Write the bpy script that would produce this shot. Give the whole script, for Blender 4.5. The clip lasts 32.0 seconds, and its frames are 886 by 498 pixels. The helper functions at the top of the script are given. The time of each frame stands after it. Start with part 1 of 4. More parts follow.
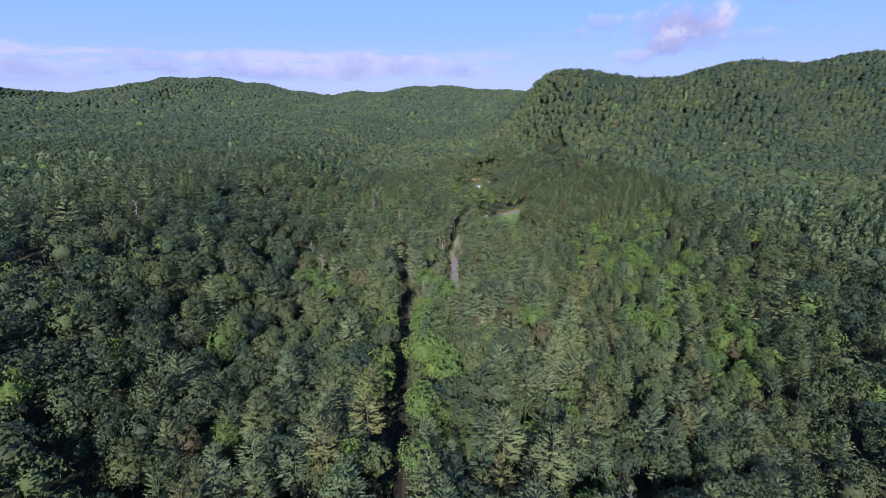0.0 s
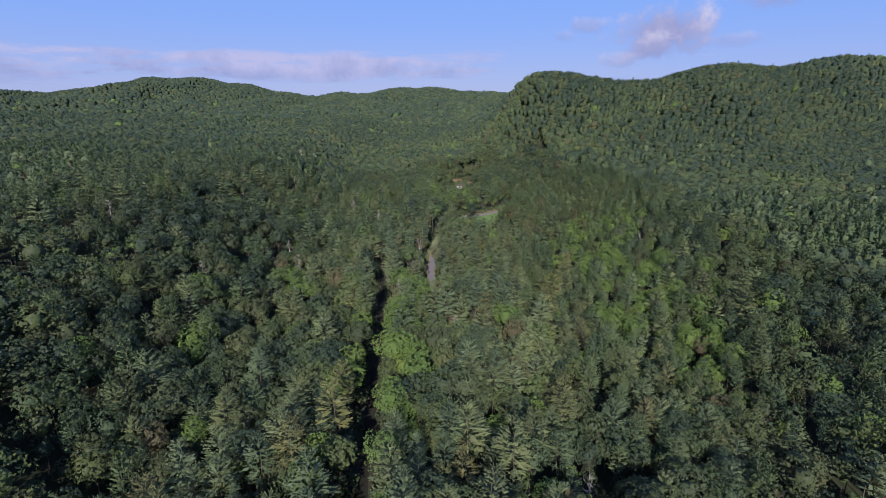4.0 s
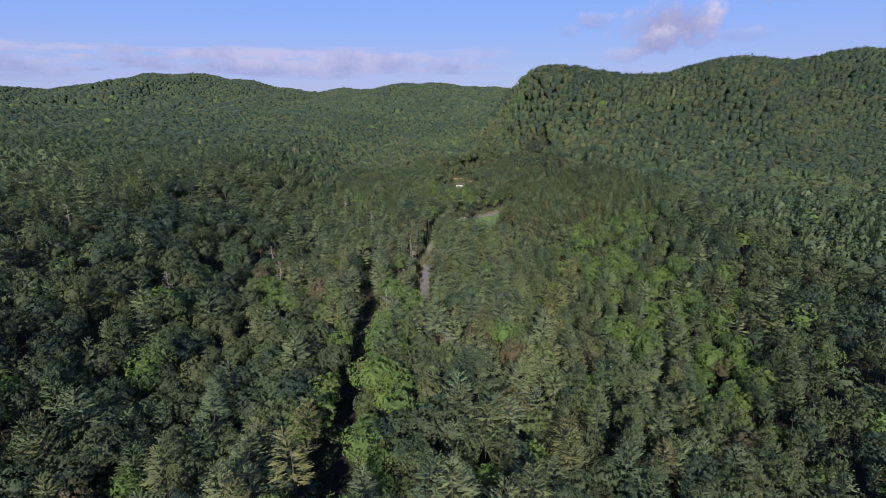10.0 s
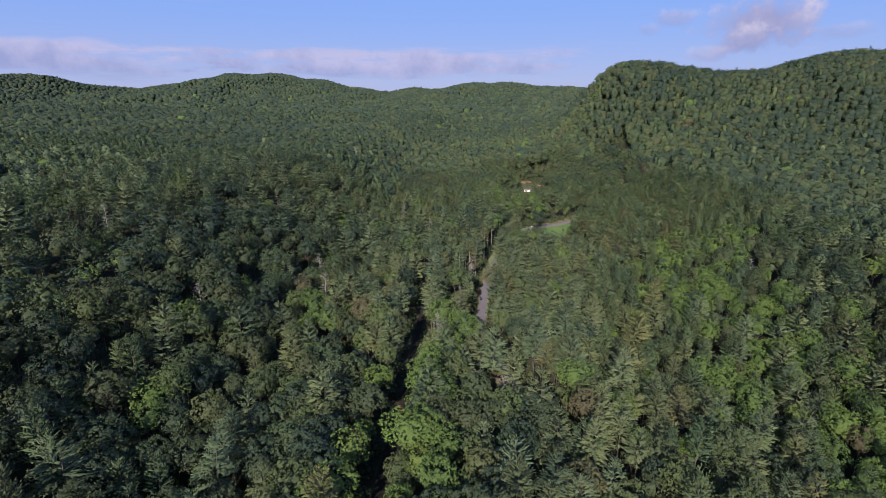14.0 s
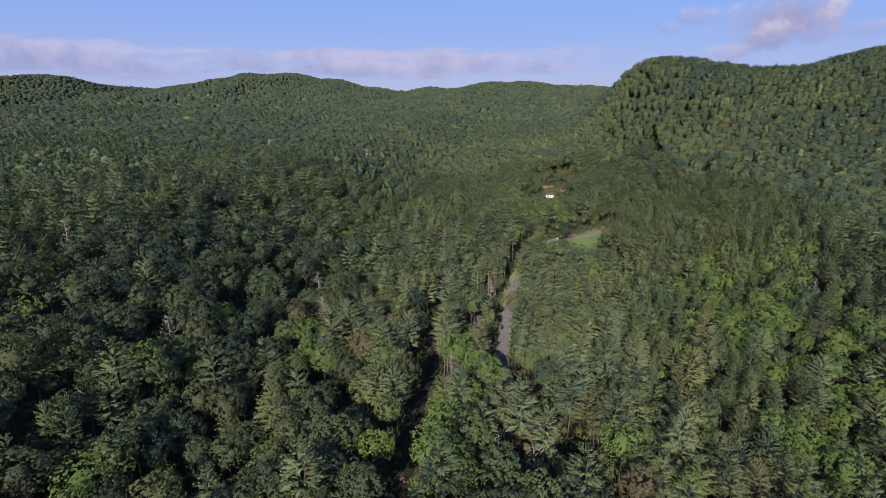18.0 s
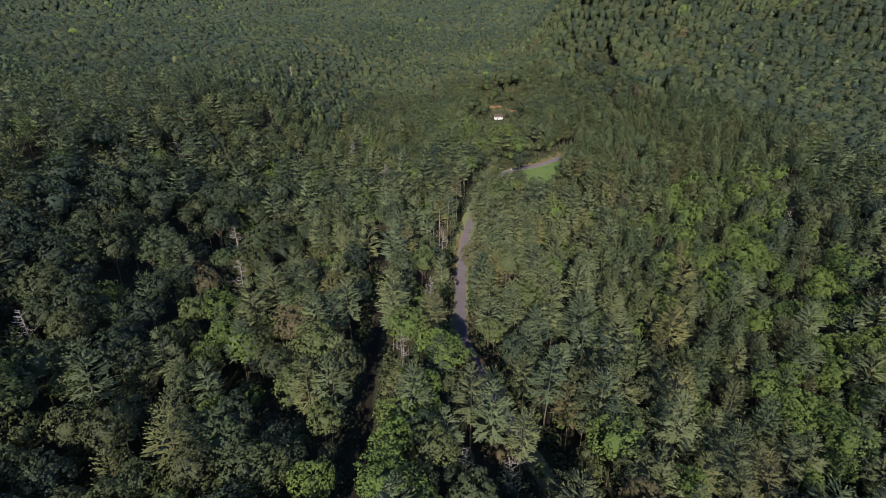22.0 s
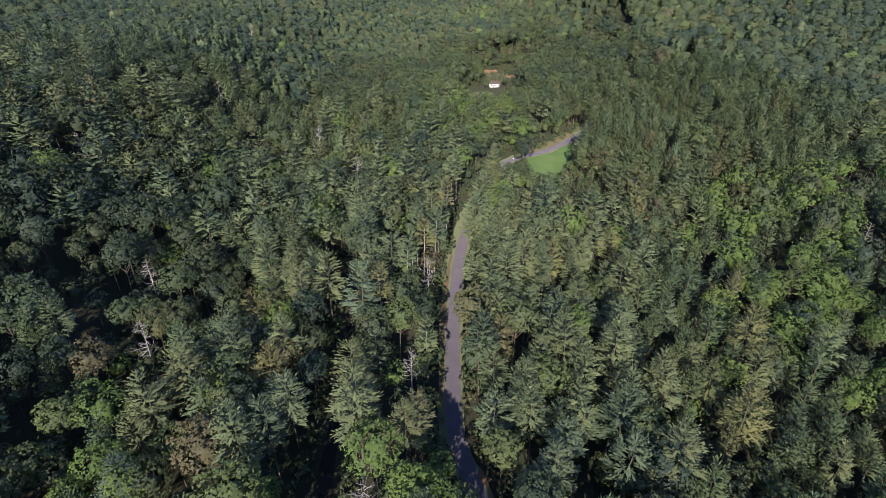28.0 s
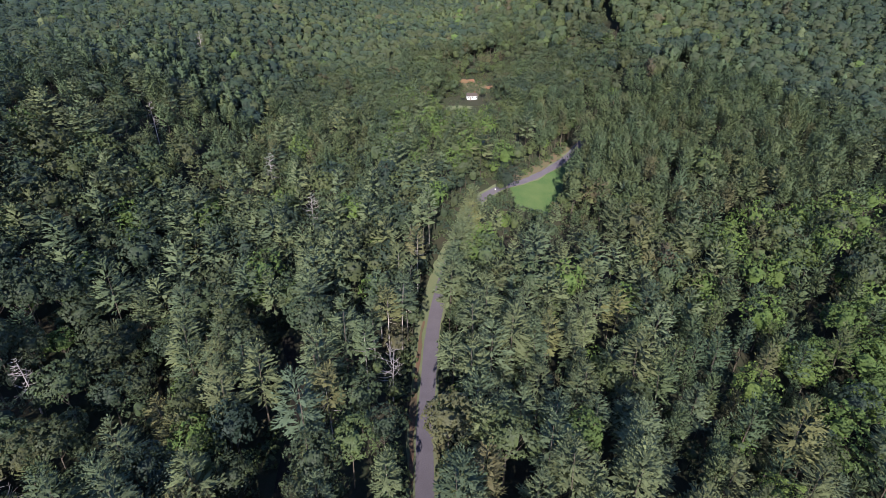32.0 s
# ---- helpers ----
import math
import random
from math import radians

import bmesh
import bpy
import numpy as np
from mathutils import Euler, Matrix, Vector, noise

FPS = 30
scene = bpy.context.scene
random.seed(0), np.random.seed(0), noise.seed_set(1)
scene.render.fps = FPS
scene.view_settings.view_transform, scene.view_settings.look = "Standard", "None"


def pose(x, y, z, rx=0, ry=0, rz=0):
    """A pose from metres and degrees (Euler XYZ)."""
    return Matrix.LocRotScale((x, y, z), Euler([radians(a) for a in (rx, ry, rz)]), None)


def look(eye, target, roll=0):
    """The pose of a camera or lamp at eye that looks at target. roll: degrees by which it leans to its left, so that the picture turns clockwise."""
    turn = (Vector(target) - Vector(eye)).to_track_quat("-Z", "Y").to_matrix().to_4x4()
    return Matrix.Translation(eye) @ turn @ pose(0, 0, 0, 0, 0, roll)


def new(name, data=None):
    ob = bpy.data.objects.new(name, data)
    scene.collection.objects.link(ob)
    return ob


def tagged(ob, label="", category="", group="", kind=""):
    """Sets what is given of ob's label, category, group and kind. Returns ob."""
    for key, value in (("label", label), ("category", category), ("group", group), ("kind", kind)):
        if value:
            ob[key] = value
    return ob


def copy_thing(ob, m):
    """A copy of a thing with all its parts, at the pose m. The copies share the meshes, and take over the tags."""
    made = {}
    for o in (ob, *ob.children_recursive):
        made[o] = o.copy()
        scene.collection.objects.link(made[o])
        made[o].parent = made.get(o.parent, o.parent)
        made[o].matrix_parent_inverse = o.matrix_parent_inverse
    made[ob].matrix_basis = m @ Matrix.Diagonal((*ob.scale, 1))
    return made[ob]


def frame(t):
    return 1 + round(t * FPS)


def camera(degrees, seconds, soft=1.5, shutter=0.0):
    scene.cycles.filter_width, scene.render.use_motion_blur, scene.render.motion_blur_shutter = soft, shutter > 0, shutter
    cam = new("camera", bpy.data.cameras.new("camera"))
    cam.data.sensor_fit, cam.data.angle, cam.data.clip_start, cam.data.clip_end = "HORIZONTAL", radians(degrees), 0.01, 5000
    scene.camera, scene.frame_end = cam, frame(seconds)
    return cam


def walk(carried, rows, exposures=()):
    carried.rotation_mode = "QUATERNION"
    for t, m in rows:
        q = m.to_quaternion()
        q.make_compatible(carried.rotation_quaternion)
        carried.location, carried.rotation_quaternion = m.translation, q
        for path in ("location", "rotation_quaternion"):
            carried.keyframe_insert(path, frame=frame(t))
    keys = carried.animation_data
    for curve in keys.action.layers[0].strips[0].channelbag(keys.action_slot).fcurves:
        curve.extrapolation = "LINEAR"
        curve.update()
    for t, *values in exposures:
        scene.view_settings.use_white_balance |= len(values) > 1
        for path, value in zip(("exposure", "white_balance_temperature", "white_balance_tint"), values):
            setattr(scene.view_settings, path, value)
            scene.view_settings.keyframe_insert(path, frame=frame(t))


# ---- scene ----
cam = camera(79.1, 32.0, 0.75)
METRES, EYE, TILT, LEAN, TURN = 240.0, 106.0, -15.0, 0.25, 0.0
ROWS = [
    (0.0, 0.0, 0.0, 0.0, -0.0, 0.0, 0.0),
    (0.5, 0.009, -0.0058, -0.0017, 3.63, -0.07, -1.08),
    (1.0, 0.0153, -0.0102, -0.0031, 9.46, -0.3, -2.78),
    (1.5, 0.0204, -0.0135, -0.0038, 10.77, -0.47, -3.14),
    (2.0, 0.0243, -0.0149, -0.0041, 4.65, -0.22, -1.43),
    (2.5, 0.0226, -0.0151, -0.0049, -1.77, -0.01, 0.29),
    (4.5, 0.0246, -0.0135, -0.0045, -1.26, 0.16, 0.07),
    (5.0, 0.0249, -0.011, -0.0041, -1.01, 0.15, -0.01),
    (5.5, 0.0278, -0.0076, -0.0027, -0.68, 0.12, -0.04),
    (6.0, 0.0298, -0.0027, -0.0014, -1.32, 0.05, 0.17),
    (6.5, 0.0323, 0.004, -0.0001, -2.02, 0.01, 0.4),
    (7.0, 0.0351, 0.0125, 0.0017, -2.77, -0.06, 0.61),
    (7.5, 0.0373, 0.0227, 0.0037, -2.52, -0.11, 0.49),
    (8.0, 0.0415, 0.0341, 0.0064, -2.46, -0.16, 0.51),
    (8.5, 0.0441, 0.047, 0.0093, -2.59, -0.2, 0.56),
    (9.0, 0.0467, 0.0611, 0.012, -2.65, -0.2, 0.58),
    (9.5, 0.0492, 0.0759, 0.0156, -2.76, -0.23, 0.61),
    (10.0, 0.0507, 0.0914, 0.0189, -0.92, -0.23, 0.12),
    (10.5, 0.0543, 0.107, 0.0225, 0.14, -0.26, -0.13),
    (11.0, 0.056, 0.1232, 0.0258, 2.08, -0.28, -0.68),
    (11.5, 0.057, 0.1398, 0.0287, 2.7, -0.24, -0.88),
    (12.0, 0.059, 0.1565, 0.0325, 4.86, -0.29, -1.47),
    (12.5, 0.0596, 0.1738, 0.0362, 4.77, -0.27, -1.48),
    (13.0, 0.0596, 0.1913, 0.04, 4.65, -0.28, -1.52),
    (13.5, 0.0596, 0.2088, 0.0439, 4.65, -0.26, -1.54),
    (14.0, 0.0584, 0.2264, 0.048, 6.07, -0.33, -1.95),
    (14.5, 0.0581, 0.2443, 0.052, 7.0, -0.35, -2.18),
    (16.5, 0.0497, 0.3177, 0.0691, 7.22, -0.37, -2.2),
    (17.0, 0.0469, 0.336, 0.0741, 7.54, -0.38, -2.27),
    (17.5, 0.0438, 0.3544, 0.0791, 7.7, -0.4, -2.29),
    (18.0, 0.0411, 0.3727, 0.084, 7.72, -0.4, -2.27),
    (18.5, 0.037, 0.3913, 0.0892, 6.37, -0.35, -1.92),
    (19.0, 0.0341, 0.4099, 0.0941, 6.32, -0.32, -1.89),
    (19.5, 0.0308, 0.4287, 0.0987, 6.21, -0.29, -1.87),
    (20.0, 0.0291, 0.4474, 0.1039, 5.86, -0.29, -1.72),
    (20.5, 0.0252, 0.4666, 0.1091, 2.47, -0.21, -0.83),
    (21.0, 0.023, 0.4856, 0.1145, 1.97, -0.21, -0.67),
    (21.5, 0.0216, 0.5047, 0.117, 1.74, -2.42, -0.59),
    (22.0, 0.0201, 0.5241, 0.1227, 1.53, -8.89, -0.53),
    (22.5, 0.0187, 0.5446, 0.13, 1.34, -13.81, -0.56),
    (23.0, 0.0184, 0.5641, 0.135, 1.24, -13.78, -0.56),
    (23.5, 0.0179, 0.5837, 0.14, 1.13, -13.72, -0.58),
    (24.0, 0.018, 0.6033, 0.1448, 1.05, -13.7, -0.55),
    (24.5, 0.0179, 0.6229, 0.1499, 0.94, -13.7, -0.56),
    (25.0, 0.0179, 0.6422, 0.1553, 0.83, -13.66, -0.56),
    (25.5, 0.0181, 0.6616, 0.1608, 0.74, -13.65, -0.53),
    (27.5, 0.0179, 0.7389, 0.1816, 0.47, -13.58, -0.53),
    (28.0, 0.018, 0.7588, 0.1867, 0.41, -13.55, -0.54),
    (28.5, 0.0193, 0.7787, 0.1916, -2.58, -13.51, 0.34),
    (29.0, 0.0191, 0.7988, 0.1971, -3.51, -13.52, 0.55),
    (29.5, 0.0204, 0.8188, 0.2022, -3.82, -13.5, 0.62),
    (30.0, 0.0226, 0.8382, 0.2076, -4.07, -13.5, 0.7),
    (30.5, 0.0245, 0.8577, 0.213, -2.44, -13.5, 0.23),
    (31.0, 0.027, 0.877, 0.2182, -2.26, -13.48, 0.17),
    (31.5, 0.0288, 0.8963, 0.2235, -2.11, -13.48, 0.1),
    (32.0, 0.0302, 0.9156, 0.2289, -1.86, -13.49, -0.01),
]
EXPOSURES = [(0.0, 0.42, 5900, 10), (1.0, 0.10, 5900, 10), (2.0, -0.02, 5900, 10), (2.5, 0.01, 5950, 10), (4.5, 0.10, 6100, 10), (6.0, 0.14, 6200, 10), (14.0, 0.11, 6350, 10), (20.0, 0.10, 6650, 10), (21.0, 0.05, 6650, 10), (22.0, 0.0, 6750, 12), (23.0, 0.38, 6750, 12), (26.0, 0.43, 6550, 13), (32.0, 0.45, 6050, 14)]
walk(cam, [(t, pose(0, 0, EYE, TILT, LEAN, TURN) @ pose(METRES * x, METRES * y, METRES * z, 90 + pitch, roll, yaw)) for t, x, y, z, yaw, pitch, roll in ROWS], EXPOSURES)

# ---- sun and sky ----
SUN_UP, SUN_TURN = 25.0, 5.6  # the sun stands low behind the flight, its light runs 5.6 degrees to the right of +y
sun_data = bpy.data.lights.new("sun", "SUN")
sun_data.energy, sun_data.angle, sun_data.color = 5.0, radians(0.55), (1.0, 0.93, 0.83)
sun_way = Vector((math.sin(radians(SUN_TURN)) * math.cos(radians(SUN_UP)), math.cos(radians(SUN_TURN)) * math.cos(radians(SUN_UP)), -math.sin(radians(SUN_UP))))
sun = new("sun", sun_data)
sun.matrix_world = look((-30, -300, 400), Vector((-30, -300, 400)) + sun_way)


class Nodes:
    """A short way to write node trees."""

    def __init__(self, tree):
        self.tree = tree
        tree.nodes.clear()

    def add(self, kind, props=None, **sockets):
        n = self.tree.nodes.new(kind)
        for k, v in (props or {}).items():
            setattr(n, k, v)
        for k, v in sockets.items():
            self.put(n.inputs[int(k[1:])] if k[0] == "i" and k[1:].isdigit() else n.inputs[k.replace("_", " ")], v)
        return n

    def put(self, socket, v):
        if isinstance(v, bpy.types.NodeSocket):
            self.tree.links.new(v, socket)
        else:
            socket.default_value = v

    def math(self, op, a, b=0.0, clamp=False):
        n = self.add("ShaderNodeMath", {"operation": op, "use_clamp": clamp}, i0=a, i1=b)
        return n.outputs[0]

    def mix(self, f, a, b, mode="MIX"):
        n = self.add("ShaderNodeMix", {"data_type": "RGBA", "blend_type": mode})
        self.put(n.inputs[0], f), self.put(n.inputs[6], a), self.put(n.inputs[7], b)
        return n.outputs[2]

    def ramp(self, f, stops):
        n = self.add("ShaderNodeValToRGB", i0=f)
        while len(n.color_ramp.elements) < len(stops):
            n.color_ramp.elements.new(0.5)
        for e, (p, c) in zip(n.color_ramp.elements, stops):
            e.position, e.color = p, c if len(c) == 4 else (*c, 1)
        return n.outputs[0]

    def noise(self, vec, scale, detail=3.0, rough=0.55):
        n = self.add("ShaderNodeTexNoise", Vector=vec, Scale=scale, Detail=detail, Roughness=rough)
        return n.outputs[0]


world = bpy.data.worlds.new("sky")
scene.world = world
world.use_nodes = True
w = Nodes(world.node_tree)
sky = w.add("ShaderNodeTexSky", {"sky_type": "NISHITA", "sun_disc": False, "sun_elevation": radians(SUN_UP), "sun_rotation": radians(180 + SUN_TURN), "altitude": 600, "air_density": 1.0, "dust_density": 0.6, "ozone_density": 2.0})
here = w.add("ShaderNodeTexCoord").outputs["Generated"]
sep = w.add("ShaderNodeSeparateXYZ", Vector=here)
# cloud layer seen edge-on: a soft bank a few degrees over the horizon
flat = w.add("ShaderNodeVectorMath", {"operation": "MULTIPLY"}, i0=here, i1=(1.0, 1.0, 6.5)).outputs[0]
streaks = w.noise(flat, 5.2, 8.0, 0.64)
rise = w.add("ShaderNodeMapRange", {"interpolation_type": "SMOOTHSTEP"}, Value=sep.outputs[2], From_Min=0.02, From_Max=0.06).outputs[0]
fall = w.add("ShaderNodeMapRange", {"interpolation_type": "SMOOTHSTEP"}, Value=sep.outputs[2], From_Min=0.080, From_Max=0.103, To_Min=1.0, To_Max=0.0).outputs[0]
away = w.add("ShaderNodeMapRange", {"interpolation_type": "SMOOTHSTEP"}, Value=sep.outputs[0], From_Min=-0.1, From_Max=0.28, To_Min=1.0, To_Max=0.25).outputs[0]
belt = w.math("MULTIPLY", w.math("MULTIPLY", rise, fall), away)
bank_f = w.add("ShaderNodeMapRange", {"interpolation_type": "SMOOTHSTEP"}, Value=w.math("ADD", streaks, w.math("MULTIPLY", belt, 0.27)), From_Min=0.60, From_Max=0.77, To_Min=0.0, To_Max=0.85).outputs[0]
bank_f = w.math("MULTIPLY", bank_f, w.math("ADD", w.math("MULTIPLY", belt, 0.85), 0.12))
up = w.add("ShaderNodeMapRange", {"interpolation_type": "SMOOTHSTEP"}, Value=sep.outputs[2], From_Min=-0.02, From_Max=0.17).outputs[0]
zenith = w.add("ShaderNodeMapRange", {"interpolation_type": "SMOOTHSTEP"}, Value=sep.outputs[2], From_Min=0.16, From_Max=0.75).outputs[0]
air = w.mix(0.85, sky.outputs[0], w.mix(zenith, w.mix(up, (4.4, 4.8, 8.1, 1), (2.7, 4.4, 9.8, 1)), (1.1, 2.05, 5.0, 1)))
lump = w.noise(here, 19.0, 6.0, 0.62)
bank_light = w.ramp(w.math("ADD", w.math("MULTIPLY", lump, 0.7), w.math("MULTIPLY", w.math("SUBTRACT", sep.outputs[2], 0.06), 5.0)), [(0.24, (3.5, 3.8, 6.6)), (0.48, (5.9, 5.6, 8.0))])
view = w.mix(bank_f, air, bank_light)


def puff(az, up, wide, tall, thick, under):
    """One small cumulus at a bearing (degrees right of +y) and height in the sky, greyer underneath, laid over under."""
    a, e = radians(az), radians(up)
    c = (math.sin(a) * math.cos(e), math.cos(a) * math.cos(e), math.sin(e))
    off = w.add("ShaderNodeVectorMath", {"operation": "SUBTRACT"}, i0=here, i1=c).outputs[0]
    off = w.add("ShaderNodeVectorMath", {"operation": "MULTIPLY"}, i0=off, i1=(1 / radians(wide), 0.3 / radians(wide), 1 / radians(tall))).outputs[0]
    r = w.add("ShaderNodeVectorMath", {"operation": "LENGTH"}, i0=off).outputs["Value"]
    f = w.add("ShaderNodeMapRange", {"interpolation_type": "SMOOTHSTEP"}, Value=w.math("SUBTRACT", w.math("ADD", r, 0.45), w.math("MULTIPLY", lump, 1.9)), From_Min=-0.15, From_Max=0.5, To_Min=thick, To_Max=0.0).outputs[0]
    high = w.math("ADD", w.math("MULTIPLY", w.add("ShaderNodeSeparateXYZ", Vector=off).outputs[2], 0.3), lump)
    light = w.ramp(high, [(0.24, (3.0, 3.3, 6.0)), (0.5, (4.3, 4.3, 6.8)), (0.76, (6.8, 6.3, 8.2))])
    return w.mix(f, under, light)


for one in [(22.6, 7.0, 4.8, 3.0, 1.0), (21.6, 5.4, 3.2, 1.8, 0.9), (31.2, 9.4, 3.0, 1.4, 0.6), (15.4, 7.6, 2.0, 1.0, 0.5), (28.4, 5.8, 2.6, 0.8, 0.35), (19.0, 4.4, 2.2, 0.9, 0.5), (13.2, 6.6, 1.4, 0.8, 0.3)]:
    view = puff(*one, view)
back = w.add("ShaderNodeBackground", Color=view, Strength=0.088)
w.add("ShaderNodeOutputWorld", Surface=back.outputs[0])

# ---- materials ----


def material(name):
    m = bpy.data.materials.new(name)
    m.use_nodes = True
    return m, Nodes(m.node_tree)


def place(n):
    return n.add("ShaderNodeNewGeometry").outputs["Position"]


def finish(n, color, rough=0.8, bump=None, strength=0.4, distance=0.05, spec=0.3, through_light=0.0):
    b = n.add("ShaderNodeBsdfPrincipled", Base_Color=color, Roughness=rough)
    b.inputs["Specular IOR Level"].default_value = spec
    b.inputs["Diffuse Roughness"].default_value = 1.0
    if bump is not None:
        n.put(b.inputs["Normal"], n.add("ShaderNodeBump", Strength=strength, Distance=distance, Height=bump).outputs[0])
    out = b.outputs[0]
    if through_light:
        t = n.add("ShaderNodeBsdfTranslucent", Color=color)
        out = n.add("ShaderNodeMixShader", i0=through_light, i1=out, i2=t.outputs[0]).outputs[0]
    n.add("ShaderNodeOutputMaterial", Surface=out)


def foliage(name, stops, patch, patch_color, grain=0.25, through_light=0.1, rough=0.65, spec=0.2, stand=False):
    """Leaves or needles: one colour a tree out of stops, drifting over the woods, each spray a little lighter or darker. In a stand the tint tells the trees apart."""
    m, n = material(name)
    grain = grain * 0.6 if stand else grain
    tint = n.add("ShaderNodeAttribute", {"attribute_name": "tint"}).outputs["Fac"]
    per_tree = tint if stand else n.add("ShaderNodeObjectInfo").outputs["Random"]
    c = n.ramp(per_tree, stops)
    where = n.noise(place(n), 0.018, 2.0)
    c = n.mix(n.add("ShaderNodeMapRange", Value=where, From_Min=0.45, From_Max=0.68, To_Min=0.0, To_Max=patch).outputs[0], c, patch_color)
    spray = n.add("ShaderNodeNewGeometry").outputs["Random Per Island"]
    fine = n.noise(place(n), 2.6, 2.0)
    light = n.math("ADD", n.math("MULTIPLY", spray, 2 * grain), n.math("MULTIPLY", fine, 0.4))
    clumps = n.noise(place(n), 0.75, 2.0)
    light = n.math("ADD", n.math("ADD", light, n.math("MULTIPLY", clumps, 0.6)), 0.5 - grain)
    c = n.mix(1.0, c, n.add("ShaderNodeCombineColor", i0=light, i1=light, i2=light).outputs[0], "MULTIPLY")
    finish(n, c, rough, n.noise(place(n), 5.0, 2.0), 0.5, 0.15, spec, through_light)
    return m


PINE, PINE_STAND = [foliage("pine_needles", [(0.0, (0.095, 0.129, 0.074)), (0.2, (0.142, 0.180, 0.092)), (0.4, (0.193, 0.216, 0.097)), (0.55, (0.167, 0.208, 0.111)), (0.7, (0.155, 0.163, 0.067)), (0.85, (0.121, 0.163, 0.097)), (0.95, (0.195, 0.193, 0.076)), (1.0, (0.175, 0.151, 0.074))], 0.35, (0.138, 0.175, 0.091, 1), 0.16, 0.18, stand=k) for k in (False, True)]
# Far stands take these too: the darker needles replace shade their solid crowns lack.
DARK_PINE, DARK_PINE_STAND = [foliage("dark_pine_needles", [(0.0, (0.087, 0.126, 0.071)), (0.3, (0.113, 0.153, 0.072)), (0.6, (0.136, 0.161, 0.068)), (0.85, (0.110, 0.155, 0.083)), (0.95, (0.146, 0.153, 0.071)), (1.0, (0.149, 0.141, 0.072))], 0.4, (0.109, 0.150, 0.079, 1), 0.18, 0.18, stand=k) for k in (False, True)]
# Lowest stops are blue-dark: haze over distant woods, put into the leaf colour.
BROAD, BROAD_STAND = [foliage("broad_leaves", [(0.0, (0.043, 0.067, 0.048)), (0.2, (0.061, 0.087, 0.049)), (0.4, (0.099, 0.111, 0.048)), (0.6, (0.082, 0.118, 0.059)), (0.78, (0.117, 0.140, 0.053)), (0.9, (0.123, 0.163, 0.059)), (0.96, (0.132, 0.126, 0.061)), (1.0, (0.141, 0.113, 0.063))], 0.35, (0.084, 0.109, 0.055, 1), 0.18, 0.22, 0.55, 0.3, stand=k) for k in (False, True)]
FRESH, FRESH_STAND = [foliage("bright_broad_leaves", [(0.0, (0.108, 0.161, 0.048)), (0.5, (0.128, 0.189, 0.050)), (0.9, (0.148, 0.205, 0.053)), (1.0, (0.164, 0.216, 0.055))], 0.3, (0.104, 0.146, 0.048, 1), 0.22, 0.15, stand=k) for k in (False, True)]
CEDAR = foliage("cedar_leaves", [(0.0, (0.040, 0.056, 0.036)), (1.0, (0.046, 0.064, 0.040))], 0.2, (0.042, 0.060, 0.038, 1), 0.15, 0.1)
RUST, RUST_STAND = [foliage("dying_needles", [(0.0, (0.098, 0.098, 0.056)), (0.5, (0.109, 0.092, 0.060)), (1.0, (0.115, 0.102, 0.058))], 0.2, (0.095, 0.095, 0.056, 1), 0.12, stand=k) for k in (False, True)]


def bark(name, a, b):
    m, n = material(name)
    p = n.add("ShaderNodeVectorMath", {"operation": "MULTIPLY"}, i0=place(n), i1=(6.0, 6.0, 1.0)).outputs[0]
    k = n.noise(p, 1.3, 4.0)
    finish(n, n.mix(k, a, b), 0.9, k, 0.8, 0.05)
    return m


BARK = bark("dark_bark", (0.07, 0.055, 0.042, 1), (0.17, 0.14, 0.11, 1))
PALE = bark("pale_sunlit_bark", (0.26, 0.22, 0.19, 1), (0.46, 0.41, 0.37, 1))
DEADWOOD = bark("bleached_dead_wood", (0.25, 0.22, 0.205, 1), (0.46, 0.42, 0.395, 1))


def soil(name, a, b, c, scale=0.35, rough=0.95):
    m, n = material(name)
    big, small = n.noise(place(n), scale * 0.2, 4.0), n.noise(place(n), scale * 5, 4.0)
    col = n.mix(n.add("ShaderNodeMapRange", Value=big, From_Min=0.35, From_Max=0.65).outputs[0], a, b)
    col = n.mix(n.add("ShaderNodeMapRange", Value=small, From_Min=0.45, From_Max=0.75, To_Max=0.7).outputs[0], col, c)
    finish(n, col, rough, small, 0.6, 0.12)
    return m


FLOOR = soil("forest_floor", (0.040, 0.036, 0.022, 1), (0.032, 0.044, 0.02, 1), (0.06, 0.046, 0.03, 1))
GRASS = soil("mown_grass", (0.050, 0.104, 0.030, 1), (0.094, 0.138, 0.044, 1), (0.125, 0.145, 0.060, 1), 0.5)
VERGE = soil("rough_verge_grass", (0.12, 0.145, 0.07, 1), (0.14, 0.15, 0.08, 1), (0.19, 0.17, 0.10, 1), 0.8)
CLAY = soil("red_clay", (0.24, 0.11, 0.065, 1), (0.17, 0.12, 0.06, 1), (0.28, 0.145, 0.085, 1), 0.9)
DITCH = soil("dull_ditch_clay", (0.150, 0.086, 0.056, 1), (0.105, 0.086, 0.050, 1), (0.185, 0.108, 0.070, 1), 0.9)
DRY = soil("dry_bank_grass", (0.14, 0.105, 0.064, 1), (0.105, 0.110, 0.052, 1), (0.17, 0.115, 0.075, 1), 0.9)
# Leaf litter taken down to near black: the track's deep shade is in the colour.
SHADE_LITTER = soil("shade_dark_leaf_litter", (0.019, 0.016, 0.012, 1), (0.016, 0.018, 0.011, 1), (0.036, 0.023, 0.016, 1), 0.7)
